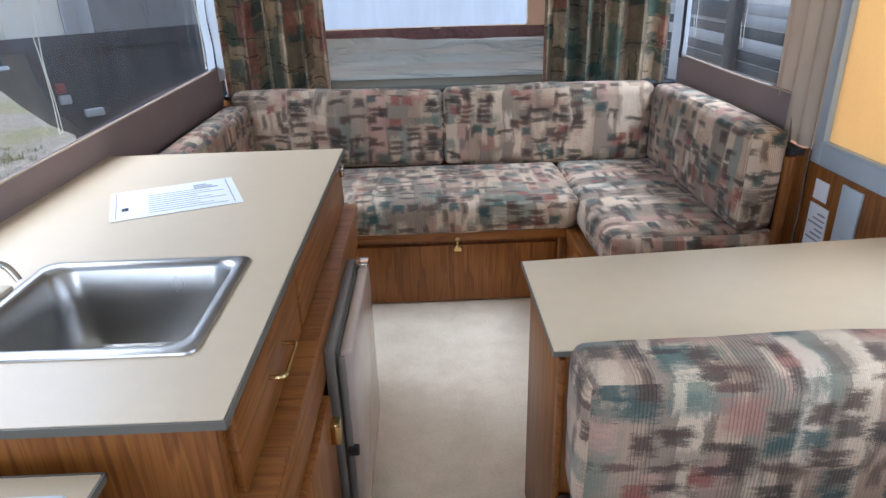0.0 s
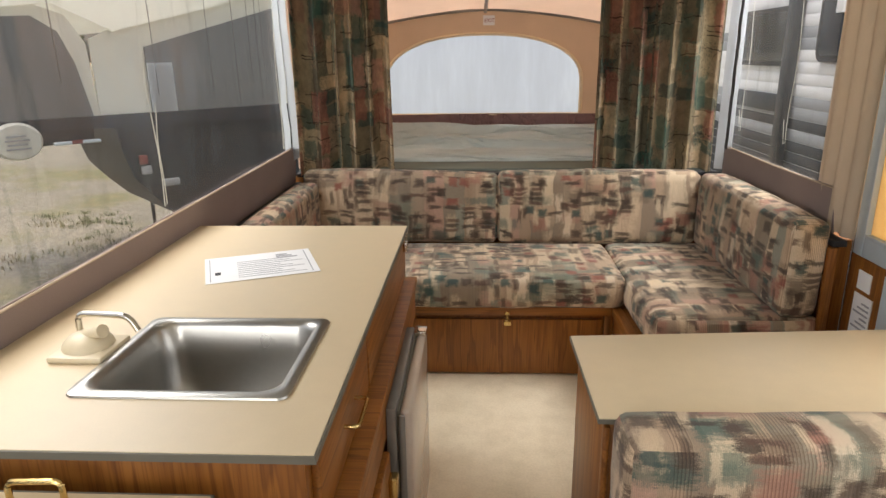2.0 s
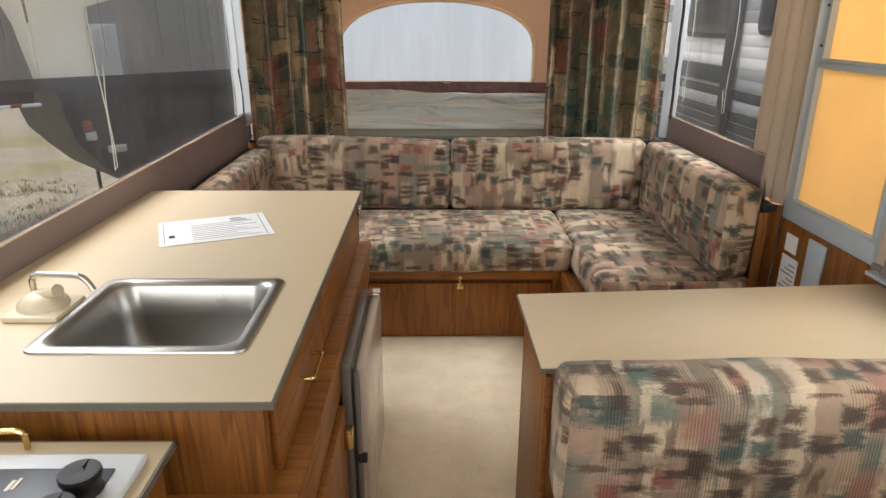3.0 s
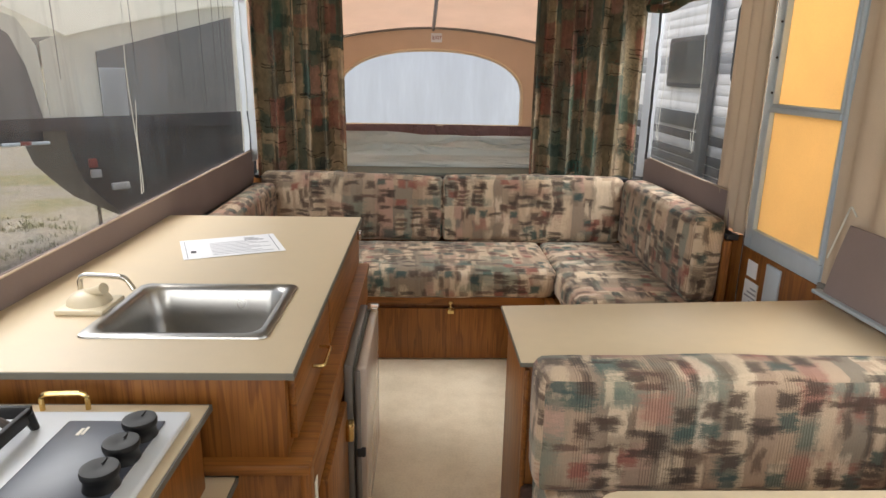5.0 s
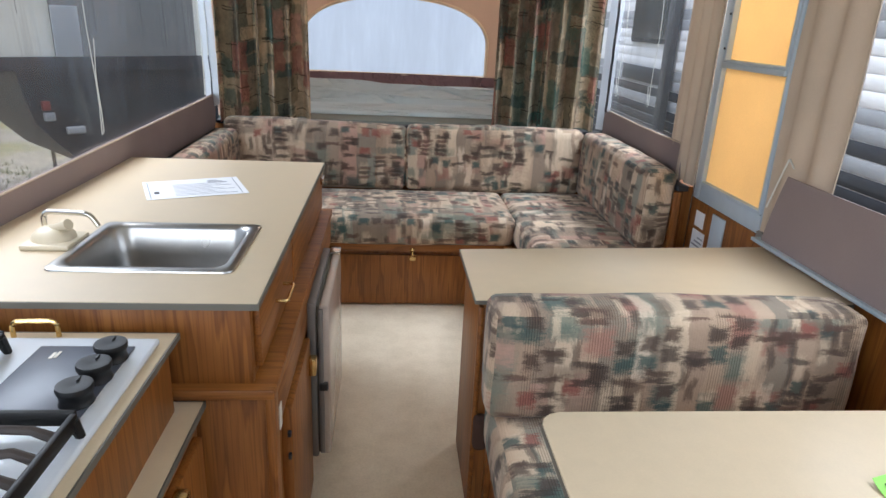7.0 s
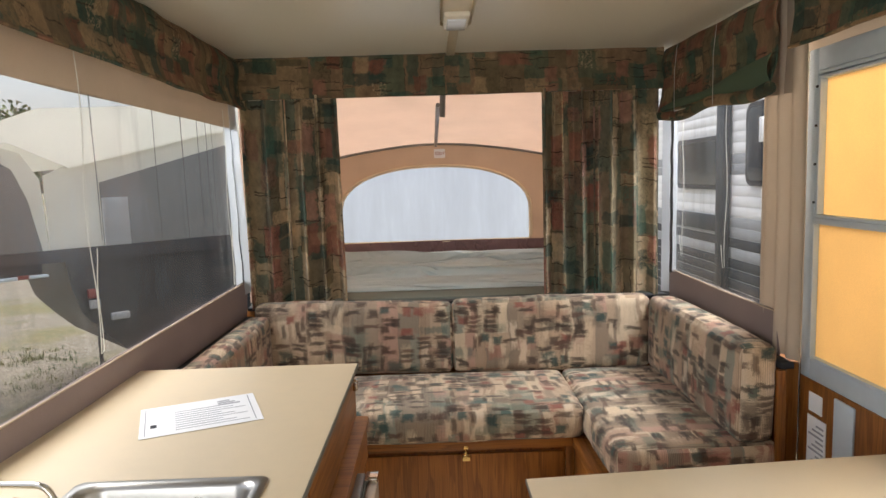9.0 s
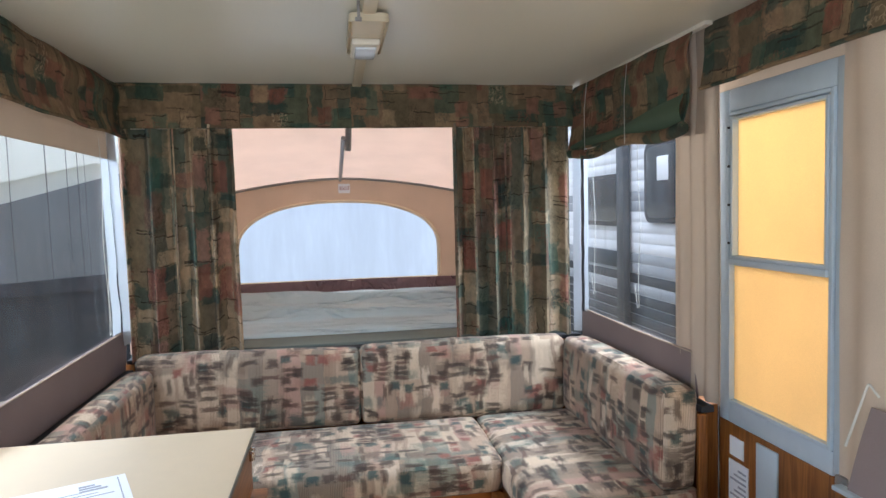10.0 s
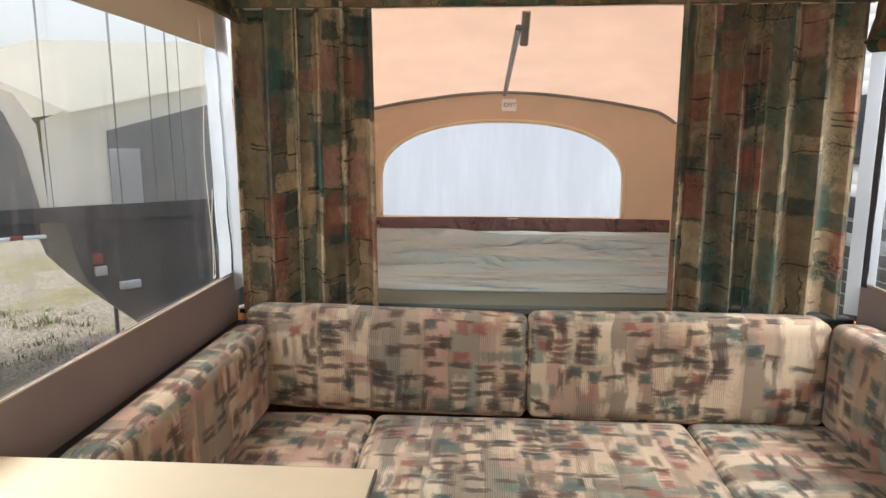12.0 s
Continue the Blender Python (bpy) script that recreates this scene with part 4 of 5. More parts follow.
# ---- galley with sink ----
gal = thing("galley_cabinet", (-0.52, 1.25, 0), "oak-veneer galley cabinet with drawer, doors and brass fittings", "cabinet")
part("lower_body", boxes([(-0.86, -0.175, 0.63, 1.89, 0.0, 0.62)], 0.002), M_WOOD, gal)
part("ledge", box(-0.86, -0.155, 0.618, 1.895, 0.62, 0.642, 0.004), M_WOODX, gal, "rounded wooden ledge")
part("end_stile", box(-0.176, -0.157, 0.622, 0.66, 0.0, 0.62, 0.002), M_WOOD, gal)
part("end_panel", box(-0.86, -0.20, 0.645, 0.665, 0.642, 0.808, 0.001), M_WOOD, gal)
part("upper_front", box(-0.22, -0.202, 0.666, 1.849, 0.642, 0.808, 0), M_WOODY, gal)
part("end_panel", box(-0.86, -0.20, 1.85, 1.87, 0.642, 0.808, 0.001), M_WOOD, gal)
part("kick_strip", box(-0.176, -0.17, 0.66, 1.89, 0.0, 0.05, 0.001), M_WOODY, gal)
dr = part("drawer_front", box(-0.203, -0.188, 0.68, 1.10, 0.66, 0.785, 0.003), M_WOODY, gal)
part("handle", pull((-0.19, 0.85, 0.728), (-0.19, 0.95, 0.728), (0.028, 0, 0)), M_BRASS, dr, "brass bow handle")
dr2 = part("drawer_front", box(-0.203, -0.188, 1.12, 1.85, 0.66, 0.785, 0.003), M_WOODY, gal)
part("catch", box(-0.19, -0.175, 1.80, 1.83, 0.755, 0.785, 0.003), M_CHROME, dr2)
dd = part("cabinet_door", box(-0.176, -0.150, 0.775, 1.115, 0.03, 0.50, 0.004), M_WOOD, gal)
part("catch", box(-0.152, -0.130, 1.07, 1.105, 0.405, 0.455, 0.005), M_BRASS, dd, "brass push catch")
part("upper_rail", box(-0.176, -0.162, 0.67, 1.88, 0.51, 0.612, 0.003), M_WOODY, gal)
for z in (0.37, 0.43):
    part("hinge", box(-0.160, -0.152, 0.764, 0.775, z, z + 0.014, 0.002), M_DARK, gal)
part("hinge_plate", box(-0.158, -0.1555, 0.664, 0.69, 0.52, 0.575, 0.001), M_WHITEP, gal, "small pale plate")

fr = thing("fridge", (-0.13, 1.36, 0.09), "small built-in fridge with pale door in grey trim", "fridge")
part("trim_frame", box(-0.162, -0.138, 1.15, 1.61, 0.085, 0.585, 0.004), M_GREYTRIM, fr, "grey metal trim")
part("gasket", box(-0.138, -0.130, 1.158, 1.60, 0.095, 0.575, 0.003), M_EDGE, fr)
part("door", box(-0.130, -0.102, 1.152, 1.605, 0.09, 0.58, 0.010, 3), M_FRIDGE, fr, "pale fridge door panel")
part("edge_strip", box(-0.132, -0.118, 1.145, 1.153, 0.10, 0.57, 0.003), M_GREYTRIM, fr)
part("latch", box(-0.130, -0.106, 1.140, 1.156, 0.315, 0.340, 0.004), M_DARK, fr, "dark latch")
part("hinge_cap", box(-0.135, -0.10, 1.55, 1.60, 0.58, 0.594, 0.003), M_CHROME, fr)

SX0, SX1, SY0, SY1 = -0.612, -0.283, 0.795, 1.085
top = thing("worktop", (-0.52, 1.25, 0.80), "cream laminate worktop with grey edge on the galley", "worktop")


def holed(outer, inner, z0, z1):
    """A slab with a rectangular hole."""
    bm = bmesh.new()
    loops = []
    for x0, x1, y0, y1 in (outer, inner):
        for z in (z0, z1):
            loops.append([bm.verts.new((x, y, z)) for x, y in ((x0, y0), (x1, y0), (x1, y1), (x0, y1))])
    ol, oh, il, ih = loops
    for a, c in ((ol, oh), (oh, ih), (ih, il), (il, ol)):
        for k in range(4):
            bm.faces.new((a[k], a[(k + 1) % 4], c[(k + 1) % 4], c[k]))
    return bm


part("surface", holed((-0.865, -0.182, 0.632, 1.88), (SX0, SX1, SY0, SY1), 0.808, 0.82), M_LAM, top)
part("edging", boxes([(-0.865, -0.179, 0.629, 0.632, 0.8065, 0.8188), (-0.182, -0.179, 0.632, 1.88, 0.8065, 0.8188), (-0.865, -0.179, 1.88, 1.883, 0.8065, 0.8188)]), M_EDGE, top, "grey edge band")


def sink_part():
    """Rim and basin from nested rounded rectangles."""
    bm = bmesh.new()
    cx, cy = (SX0 + SX1) / 2, (SY0 + SY1) / 2

    def loop(hx, hy, r, z):
        pts = []
        for qx, qy, a0 in ((1, 1, 0), (-1, 1, 90), (-1, -1, 180), (1, -1, 270)):
            for k in range(9):
                a = radians(a0 + k * 90 / 8)
                pts.append(bm.verts.new((cx + qx * (hx - r) + r * math.cos(a), cy + qy * (hy - r) + r * math.sin(a), z)))
        return pts
    hx, hy = 0.188, 0.165
    prof = [(0.0, 0.02, 0.8205), (0.001, 0.02, 0.824), (0.006, 0.022, 0.8255), (0.018, 0.03, 0.8265), (0.024, 0.036, 0.823), (0.028, 0.04, 0.815), (0.034, 0.046, 0.75), (0.040, 0.05, 0.70), (0.050, 0.055, 0.676), (0.070, 0.06, 0.668), (0.12, 0.03, 0.666), (0.145, 0.015, 0.665)]
    loops = [loop(hx - d, hy - d, min(r, hy - d - 0.002), z) for d, r, z in prof]
    n = len(loops[0])
    for a, b in zip(loops, loops[1:]):
        for k in range(n):
            bm.faces.new((a[k], a[(k + 1) % n], b[(k + 1) % n], b[k]))
    bm.faces.new(loops[-1])
    return bm


sk = thing("sink", (-0.45, 0.94, 0.82), "rectangular brushed stainless steel sink set in the worktop", "sink")
part("basin", sink_part(), M_STEEL, sk)
part("drain", lathe(-0.448, 0.94, [(0.028, 0.6655), (0.03, 0.668), (0.024, 0.669), (0.02, 0.666)]), M_CHROME, sk)

tap = thing("hand_pump_tap", (-0.70, 0.89, 0.82), "almond hand-pump tap with curved brass-toned spout", "tap")
part("base", box(-0.738, -0.634, 0.892, 1.0, 0.82, 0.833, 0.005), M_ALMOND, tap)
part("dome", lathe(-0.688, 0.948, [(0.046, 0.833), (0.044, 0.842), (0.034, 0.853), (0.02, 0.859), (0.008, 0.860)]), M_ALMOND, tap)
part("lever", tube([(-0.688, 0.945, 0.855), (-0.662, 0.935, 0.864), (-0.643, 0.928, 0.871)], [0.009, 0.010, 0.013], 10), M_ALMOND, tap)
part("spout", tube(arc([(-0.718, 0.975, 0.832), (-0.718, 0.975, 0.886), (-0.612, 0.965, 0.886), (-0.594, 0.96, 0.858)], 0.018), 0.006, 10), M_CHROME, tap, "bent chrome spout")

# ---- paper on the worktop ----
pm = Matrix.Translation((-0.527, 1.4665, 0.8212)) @ Matrix.Rotation(radians(22.6), 4, "Z")
sheet_thing = thing("paper_sheet", (-0.565, 1.515, 0.82), "white printed information sheet lying on the worktop", "paper")


def flat(x0, x1, y0, y1, z=0.0, h=0.0006):
    bm = box(x0, x1, y0, y1, z, z + h, 0)
    bm.transform(pm)
    return bm


pg = part("page", flat(-0.14, 0.14, -0.108, 0.108), M_PAPER, sheet_thing)
part("print_block", flat(-0.116, -0.102, -0.048, -0.026, 0.0007, 0.0003), M_INKD, pg, "dark printed picture")
for x in (-0.129, 0.122):
    part("print_line", flat(x, x + 0.0025, -0.095, 0.095, 0.0007, 0.0003), M_INK, pg)
for k in range(3):
    part("print_block", flat(0.045, 0.10 - 0.012 * k, 0.045 + 0.014 * k, 0.054 + 0.014 * k, 0.0007, 0.0003), M_INK, pg)
for k in range(9):
    part("print_line", flat(-0.06, 0.11 - 0.03 * ((k * 7) % 3), -0.085 + k * 0.016, -0.0815 + k * 0.016, 0.0007, 0.0003), M_INK, pg)

# ---- stove unit ----
stc = thing("stove_cabinet", (-0.58, 0.1, 0), "oak-veneer cabinet under the stove with brass latch", "cabinet")
part("body", box(-0.86, -0.305, -0.42, 0.61, 0.0, 0.603, 0.002), M_WOOD, stc)
part("top", box(-0.86, -0.292, -0.43, 0.625, 0.603, 0.616, 0.003), M_LAM, stc, "cream laminate top")
part("edging", boxes([(-0.292, -0.289, -0.43, 0.628, 0.602, 0.6148), (-0.86, -0.289, 0.625, 0.628, 0.602, 0.6148)]), M_EDGE, stc)
cd = part("cabinet_door", box(-0.306, -0.288, 0.05, 0.585, 0.05, 0.565, 0.004), M_WOOD, stc)
lt = part("latch", boxes([(-0.288, -0.262, 0.400, 0.424, 0.553, 0.578), (-0.288, -0.280, 0.388, 0.436, 0.500, 0.556)], 0.004), M_BRASS, cd, "brass push latch")
part("drop_handle", tube(arc([(-0.281, 0.394, 0.545), (-0.264, 0.390, 0.512), (-0.262, 0.412, 0.498), (-0.264, 0.434, 0.512), (-0.281, 0.430, 0.545)], 0.008), 0.006, 10), M_BRASS, lt)
part("lower_door", box(-0.304, -0.286, 0.05, 0.585, 0.035, 0.046, 0.002), M_WOODY, stc)

st = thing("stove", (-0.58, 0.1, 0.616), "flip-up two-burner camper stove with black grates and knobs", "stove")
part("case", box(-0.86, -0.335, -0.40, 0.59, 0.616, 0.763, 0.003), M_WOOD, st, "oak-veneer stove case")
part("case_top", box(-0.865, -0.320, -0.41, 0.602, 0.763, 0.774, 0.003), M_LAM, st, "cream laminate stove top")
part("edging", boxes([(-0.320, -0.317, -0.41, 0.605, 0.7615, 0.7728), (-0.865, -0.317, 0.602, 0.605, 0.7615, 0.7728)]), M_EDGE, st)
part("hob_plate", box(-0.83, -0.336, -0.35, 0.560, 0.774, 0.786, 0.005, 3), M_STOVE, st, "pale enamelled hob plate")
pl = part("control_panel", box(-0.516, -0.364, 0.310, 0.524, 0.786, 0.7885, 0.002), M_PANEL, st, "grey control panel")
part("emblem", boxes([(-0.484, -0.479, 0.480, 0.500, 0.7885, 0.7895), (-0.477, -0.473, 0.482, 0.504, 0.7885, 0.7895)]), M_WHITEP, pl)
for kx, ky in ((-0.384, 0.480), (-0.384, 0.418), (-0.384, 0.354)):
    kn = part("knob", lathe(kx, ky, [(0.0235, 0.7885), (0.0245, 0.790), (0.0235, 0.793), (0.0225, 0.796), (0.0225, 0.806), (0.025, 0.809), (0.0255, 0.815), (0.0245, 0.8185), (0.020, 0.819), (0.005, 0.8165)]), M_BLACK, st, "black control knob with dished top")
    part("pointer", box(kx - 0.0015, kx + 0.0015, ky + 0.008, ky + 0.022, 0.818, 0.8198, 0.0006), M_BLACK, kn)
part("handle", pull((-0.592, 0.582, 0.774), (-0.518, 0.586, 0.774), (0, 0, 0.03), 0.0045), M_BRASS, st, "brass bow handle")


def grate(cx, cy, hx, hy):
    """Cast frame of upright flat bars, with splayed corner feet."""
    z0, z1, w = 0.800, 0.822, 0.0045
    bm = boxes([(cx - hx, cx + hx, cy - hy - w, cy - hy + w, z0, z1), (cx - hx, cx + hx, cy + hy - w, cy + hy + w, z0, z1),
                (cx - hx - w, cx - hx + w, cy - hy + w, cy + hy - w, z0, z1), (cx + hx - w, cx + hx + w, cy - hy + w, cy + hy - w, z0, z1)], 0.0025)
    for sx in (-1, 1):
        for sy in (-1, 1):
            tube([(cx + sx * hx, cy + sy * (hy - 0.012), 0.815), (cx + sx * (hx + 0.005), cy + sy * (hy - 0.006), 0.786)], [0.009, 0.0065], 8, bm)
    return bm


for gx, gy, hx, hy, n in ((-0.545, 0.170, 0.195, 0.112, 4), (-0.69, 0.418, 0.127, 0.092, 3)):
    gr = part("grate", grate(gx, gy, hx, hy), M_IRON, st, "black cast pot grate")
    for k in range(n):
        f = (k + 1) / (n + 1) * 2 - 1
        y = gy + f * hy
        bend = 0.014 * (1 if k % 2 else -1)
        for s in (-1, 1):
            pts = [(gx + s * hx, y, 0.808), (gx + s * hx * 0.82, y + 0.004, 0.820), (gx + s * hx * 0.5, y + bend * 0.6, 0.819), (gx + s * hx * 0.22, y + bend, 0.816)]
            part("bar", tube(pts, [0.0075, 0.0062, 0.0056, 0.0046], 8), M_BURNT, gr)
    part("cross_bar", tube([(gx + hx * 0.22, gy - hy, 0.810), (gx + hx * 0.2, gy, 0.816), (gx + hx * 0.22, gy + hy, 0.810)], 0.005, 8), M_IRON, gr)
    part("cross_bar", tube([(gx - hx * 0.22, gy - hy, 0.810), (gx - hx * 0.2, gy, 0.816), (gx - hx * 0.22, gy + hy, 0.810)], 0.005, 8), M_IRON, gr)
    bu = part("burner", lathe(gx, gy, [(0.05, 0.786), (0.052, 0.792), (0.04, 0.797), (0.034, 0.80), (0.01, 0.80)]), M_STEEL, st, "round metal burner")
    part("burner_cap", lathe(gx, gy, [(0.03, 0.80), (0.028, 0.804), (0.008, 0.805)]), M_IRON, bu)

# ---- peninsula cabinet and dinette ----
pen = thing("peninsula_cabinet", (0.76, 1.14, 0), "low cream-topped cabinet with oak-veneer end beside the door", "cabinet")
bm = boxes([(0.295, 1.235, 0.965, 1.335, 0.0, 0.678)], 0.002)
part("body", bm, M_WOOD, pen)
def slab(pts, z0, z1, bev=0.0):
    bm = bmesh.new()
    lo, hi = [bm.verts.new((x, y, z0)) for x, y in pts], [bm.verts.new((x, y, z1)) for x, y in pts]
    n = len(pts)
    bm.faces.new(lo[::-1])
    bm.faces.new(hi)
    for k in range(n):
        bm.faces.new((lo[k], lo[(k + 1) % n], hi[(k + 1) % n], hi[k]))
    if bev:
        bmesh.ops.bevel(bm, geom=bm.edges[:], offset=bev, segments=2, affect="EDGES", profile=0.5)
    return bm
part("top", slab([(0.274, 0.952), (1.255, 0.95), (1.255, 1.392), (0.272, 1.325)], 0.679, 0.690, 0.002), M_LAM, pen, "cream laminate top")
part("edging", slab([(0.272, 0.950), (1.255, 0.948), (1.255, 1.394), (0.270, 1.327)], 0.6785, 0.6882), M_EDGE, pen)
part("end_trim", box(0.285, 0.297, 0.955, 0.975, 0.0, 0.668, 0.002), M_WOODY, pen)

seat = thing("dinette_bench", (0.78, 0.6, 0), "oak-veneer dinette bench box", "bench")
part("front", box(0.34, 1.235, 0.35, 0.945, 0.0, 0.29, 0.003), M_WOOD, seat)
part("side_stile", box(0.325, 0.345, 0.925, 0.952, 0.0, 0.62, 0.002), M_WOODY, seat)
solid("seat_cushion", cushion(0.315, 1.23, 0.33, 0.955, 0.292, 0.435, 0.028, 0.008, 3), M_CUSH, "patterned upholstered dinette seat cushion", "cushion")
solid("back_cushion", cushion(0.30, 1.20, 0.81, 0.945, 0.44, 0.715, 0.022, 0.008, 4, (0, 0.005)), M_CUSH, "patterned upholstered dinette back cushion leaning on the cabinet", "cushion")
M_DKBROWN = plain("dark_brown_cloth", (78, 58, 50), 0.9)
solid("strap", box(0.288, 0.326, 0.928, 0.968, 0.262, 0.362, 0.014, 3), M_DKBROWN, "dark brown cloth pad hanging at the bench corner", "strap")

tb = thing("dinette_table", (0.8, 0.2, 0), "cream laminate dinette table with rounded corner", "table")
def tabletop(off, z0, z1, bev):
    pts = []
    for cx, cy, a0 in ((1.20, 0.50, 0), (0.385, 0.50, 90), (0.385, -0.22, 180), (1.20, -0.22, 270)):
        for k in range(7):
            a = radians(a0 + k * 15)
            pts.append((cx + (0.04 + off) * math.cos(a), cy + (0.04 + off) * math.sin(a)))
    return slab(pts, z0, z1, bev)
part("tabletop", tabletop(0, 0.625, 0.645, 0.003), M_LAM, tb)
part("edging", tabletop(0.0012, 0.628, 0.640, 0), M_EDGE, tb)
part("leg", tube([(0.62, 0.15, 0.0), (0.62, 0.15, 0.624)], 0.025, 16), M_CHROME, tb, "metal table leg")
part("wall_bracket", box(1.235, 1.26, -0.1, 0.4, 0.60, 0.624, 0.002), M_ALU, tb)
tagp = thing("green_tag", (0.88, 0.31, 0.645), "bright green folded card tag on the table", "tag")
bm = sheet(lambda u, v: Vector((0.853 + 0.07 * u, 0.29 + 0.04 * v + 0.01 * u, 0.647 + 0.012 * u + 0.01 * v * v)), 6, 6, 0.001)
cardp = part("card", bm, M_GREEN, tagp)
for k in range(4):
    part("print_mark", box(0.866 + k * 0.012, 0.873 + k * 0.012, 0.302, 0.318, 0.6545 + k * 0.0021, 0.6558 + k * 0.0021, 0), M_INKD, cardp)

# ---- couch round the front ----
cb = thing("couch_base", (0.19, 2.75, 0), "oak-veneer couch base with hinged front panel and padlocked hasp", "couch base")
part("front_panel", box(-0.86, 0.62, 2.452, 2.47, 0.0, 0.285, 0.002), M_WOOD, cb)
hp = part("hinged_panel", box(-0.70, 0.575, 2.430, 2.4525, 0.008, 0.262, 0.003), M_WOOD, cb)
part("end_stile", box(0.585, 0.62, 2.432, 2.4525, 0.0, 0.285, 0.002), M_WOOD, cb)
part("rail", box(-0.86, 0.66, 2.415, 2.46, 0.285, 0.325, 0.004), M_WOODX, cb, "dark wooden rail")
part("top_board", box(-0.86, 1.235, 2.46, 3.05, 0.285, 0.318, 0), M_WOODX, cb)
ha = part("hasp", boxes([(0.163, 0.183, 2.408, 2.415, 0.290, 0.306), (0.168, 0.178, 2.405, 2.415, 0.272, 0.294)], 0.003), M_BRASS, cb, "brass hasp")
part("padlock", box(0.158, 0.190, 2.402, 2.414, 0.244, 0.272, 0.004), M_BRASS, ha)
part("side_panel", box(0.62, 0.64, 1.98, 2.435, 0.0, 0.285, 0.002), M_WOOD, cb)
part("side_rail", box(0.61, 0.65, 1.975, 2.415, 0.285, 0.325, 0.004), M_WOODY, cb)
part("side_top", box(0.65, 1.235, 1.98, 2.46, 0.285, 0.318, 0), M_WOODX, cb)
part("end_panel", box(0.64, 1.235, 1.97, 1.99, 0.0, 0.318, 0.002), M_WOOD, cb)
part("arm_panel", box(1.205, 1.235, 1.965, 1.985, 0.318, 0.72, 0.003), M_WOOD, cb, "dark end panel beside the door")

solid("seat_cushion", cushion(-0.36, 0.66, 2.40, 2.93, 0.32, 0.46, 0.032, 0.012, 11), M_CUSH, "patterned upholstered couch seat cushion, softly dented", "cushion", "couch seat cushions")
solid("seat_cushion", cushion(-0.86, -0.365, 2.42, 2.94, 0.32, 0.455, 0.032, 0.012, 12), M_CUSH, "patterned upholstered corner seat cushion", "cushion", "couch seat cushions")
solid("seat_cushion", cushion(0.665, 1.23, 1.98, 2.94, 0.32, 0.46, 0.032, 0.012, 13), M_CUSH, "patterned upholstered seat cushion along the side wall", "cushion", "couch seat cushions")
tilted = cushion(-0.80, 0.137, 2.905, 3.02, 0.462, 0.79, 0.022, 0.012, 14, (0, 0.01))
tilted.transform(Matrix.Translation((0.137, 0, 0.462)) @ Matrix.Rotation(radians(1.5), 4, "Y") @ Matrix.Translation((-0.137, 0, -0.462)))
solid("back_cushion", tilted, M_CUSH, "patterned upholstered couch back cushion under the curtains", "cushion", "couch back cushions")
solid("back_cushion", cushion(0.147, 1.09, 2.905, 3.02, 0.462, 0.80, 0.022, 0.012, 15, (0, 0.01)), M_CUSH, "patterned upholstered couch back cushion under the curtains", "cushion", "couch back cushions")
solid("back_cushion", cushion(1.08, 1.21, 1.985, 2.93, 0.462, 0.80, 0.028, 0.012, 16, (0.01, 0)), M_CUSH, "patterned upholstered back cushion along the side wall", "cushion", "couch back cushions")
solid("back_cushion", cushion(-0.83, -0.72, 1.98, 2.93, 0.46, 0.765, 0.03, 0.01, 17, (0, 0)), M_CUSH, "patterned upholstered back cushion behind the galley", "cushion", "couch back cushions")
solid("trim", box(-0.86, 1.22, 3.03, 3.09, 0.768, 0.786, 0.004), M_DARK, "dark rail along the bunk edge", "trim", kind="structure")

# ---- outside ----
ZG = -0.62
solid("ground", box(-400, 400, -400, 400, ZG - 0.2, ZG, 0), M_GRAVEL, "grey gravel ground with patches of dry grass", "ground", kind="structure")
M_SIDING = plain("white_ribbed_siding", (220, 222, 225), 0.4, 0.0, 0.04, 8, 0.05)
M_SIDEGREY = plain("grey_siding_stripe", (146, 150, 156), 0.45)
M_TINT = plain("tinted_window_glass", (46, 51, 58), 0.08, 0.0, 0.1, 4, 0.0)
M_TENTW = canvas("white_tent_canvas", (240, 240, 234), 0.45)
M_MESH = canvas("grey_window_mesh", (126, 128, 130), 0.2)
M_BODY = plain("charcoal_trailer_body", (40, 44, 52), 0.5, 0, 0.2, 6)
M_TYRE = plain("black_tyre", (30, 30, 32), 0.8)

# the ribbed caravan alongside
cv = thing("caravan", (3.7, 5.0, ZG), "white ribbed caravan with dark window and grey stripes", "caravan")
part("body", box(2.506, 4.9, 0.6, 9.5, -0.12, 2.35, 0.04, 3), M_SIDING, cv)


def plank(z0, z1):
    bm = bmesh.new()
    prof = [(2.504, z0), (2.5010, z0 + 0.014), (2.4995, (z0 + z1) / 2), (2.5010, z1 - 0.014), (2.504, z1)]
    a, b = [bm.verts.new((x, 0.6, z)) for x, z in prof], [bm.verts.new((x, 9.5, z)) for x, z in prof]
    for k in range(4):
        bm.faces.new((a[k], a[k + 1], b[k + 1], b[k]))
    bm.faces.new(a[::-1])
    bm.faces.new(b)
    return bm


for k in range(28):
    z = -0.1 + k * 0.085
    mat = M_BODY if k <= 8 or k == 10 else M_SIDEGREY if k in (9, 11, 12, 17, 18) else M_SIDING
    part("siding_board", plank(z, z + 0.081), mat, cv)


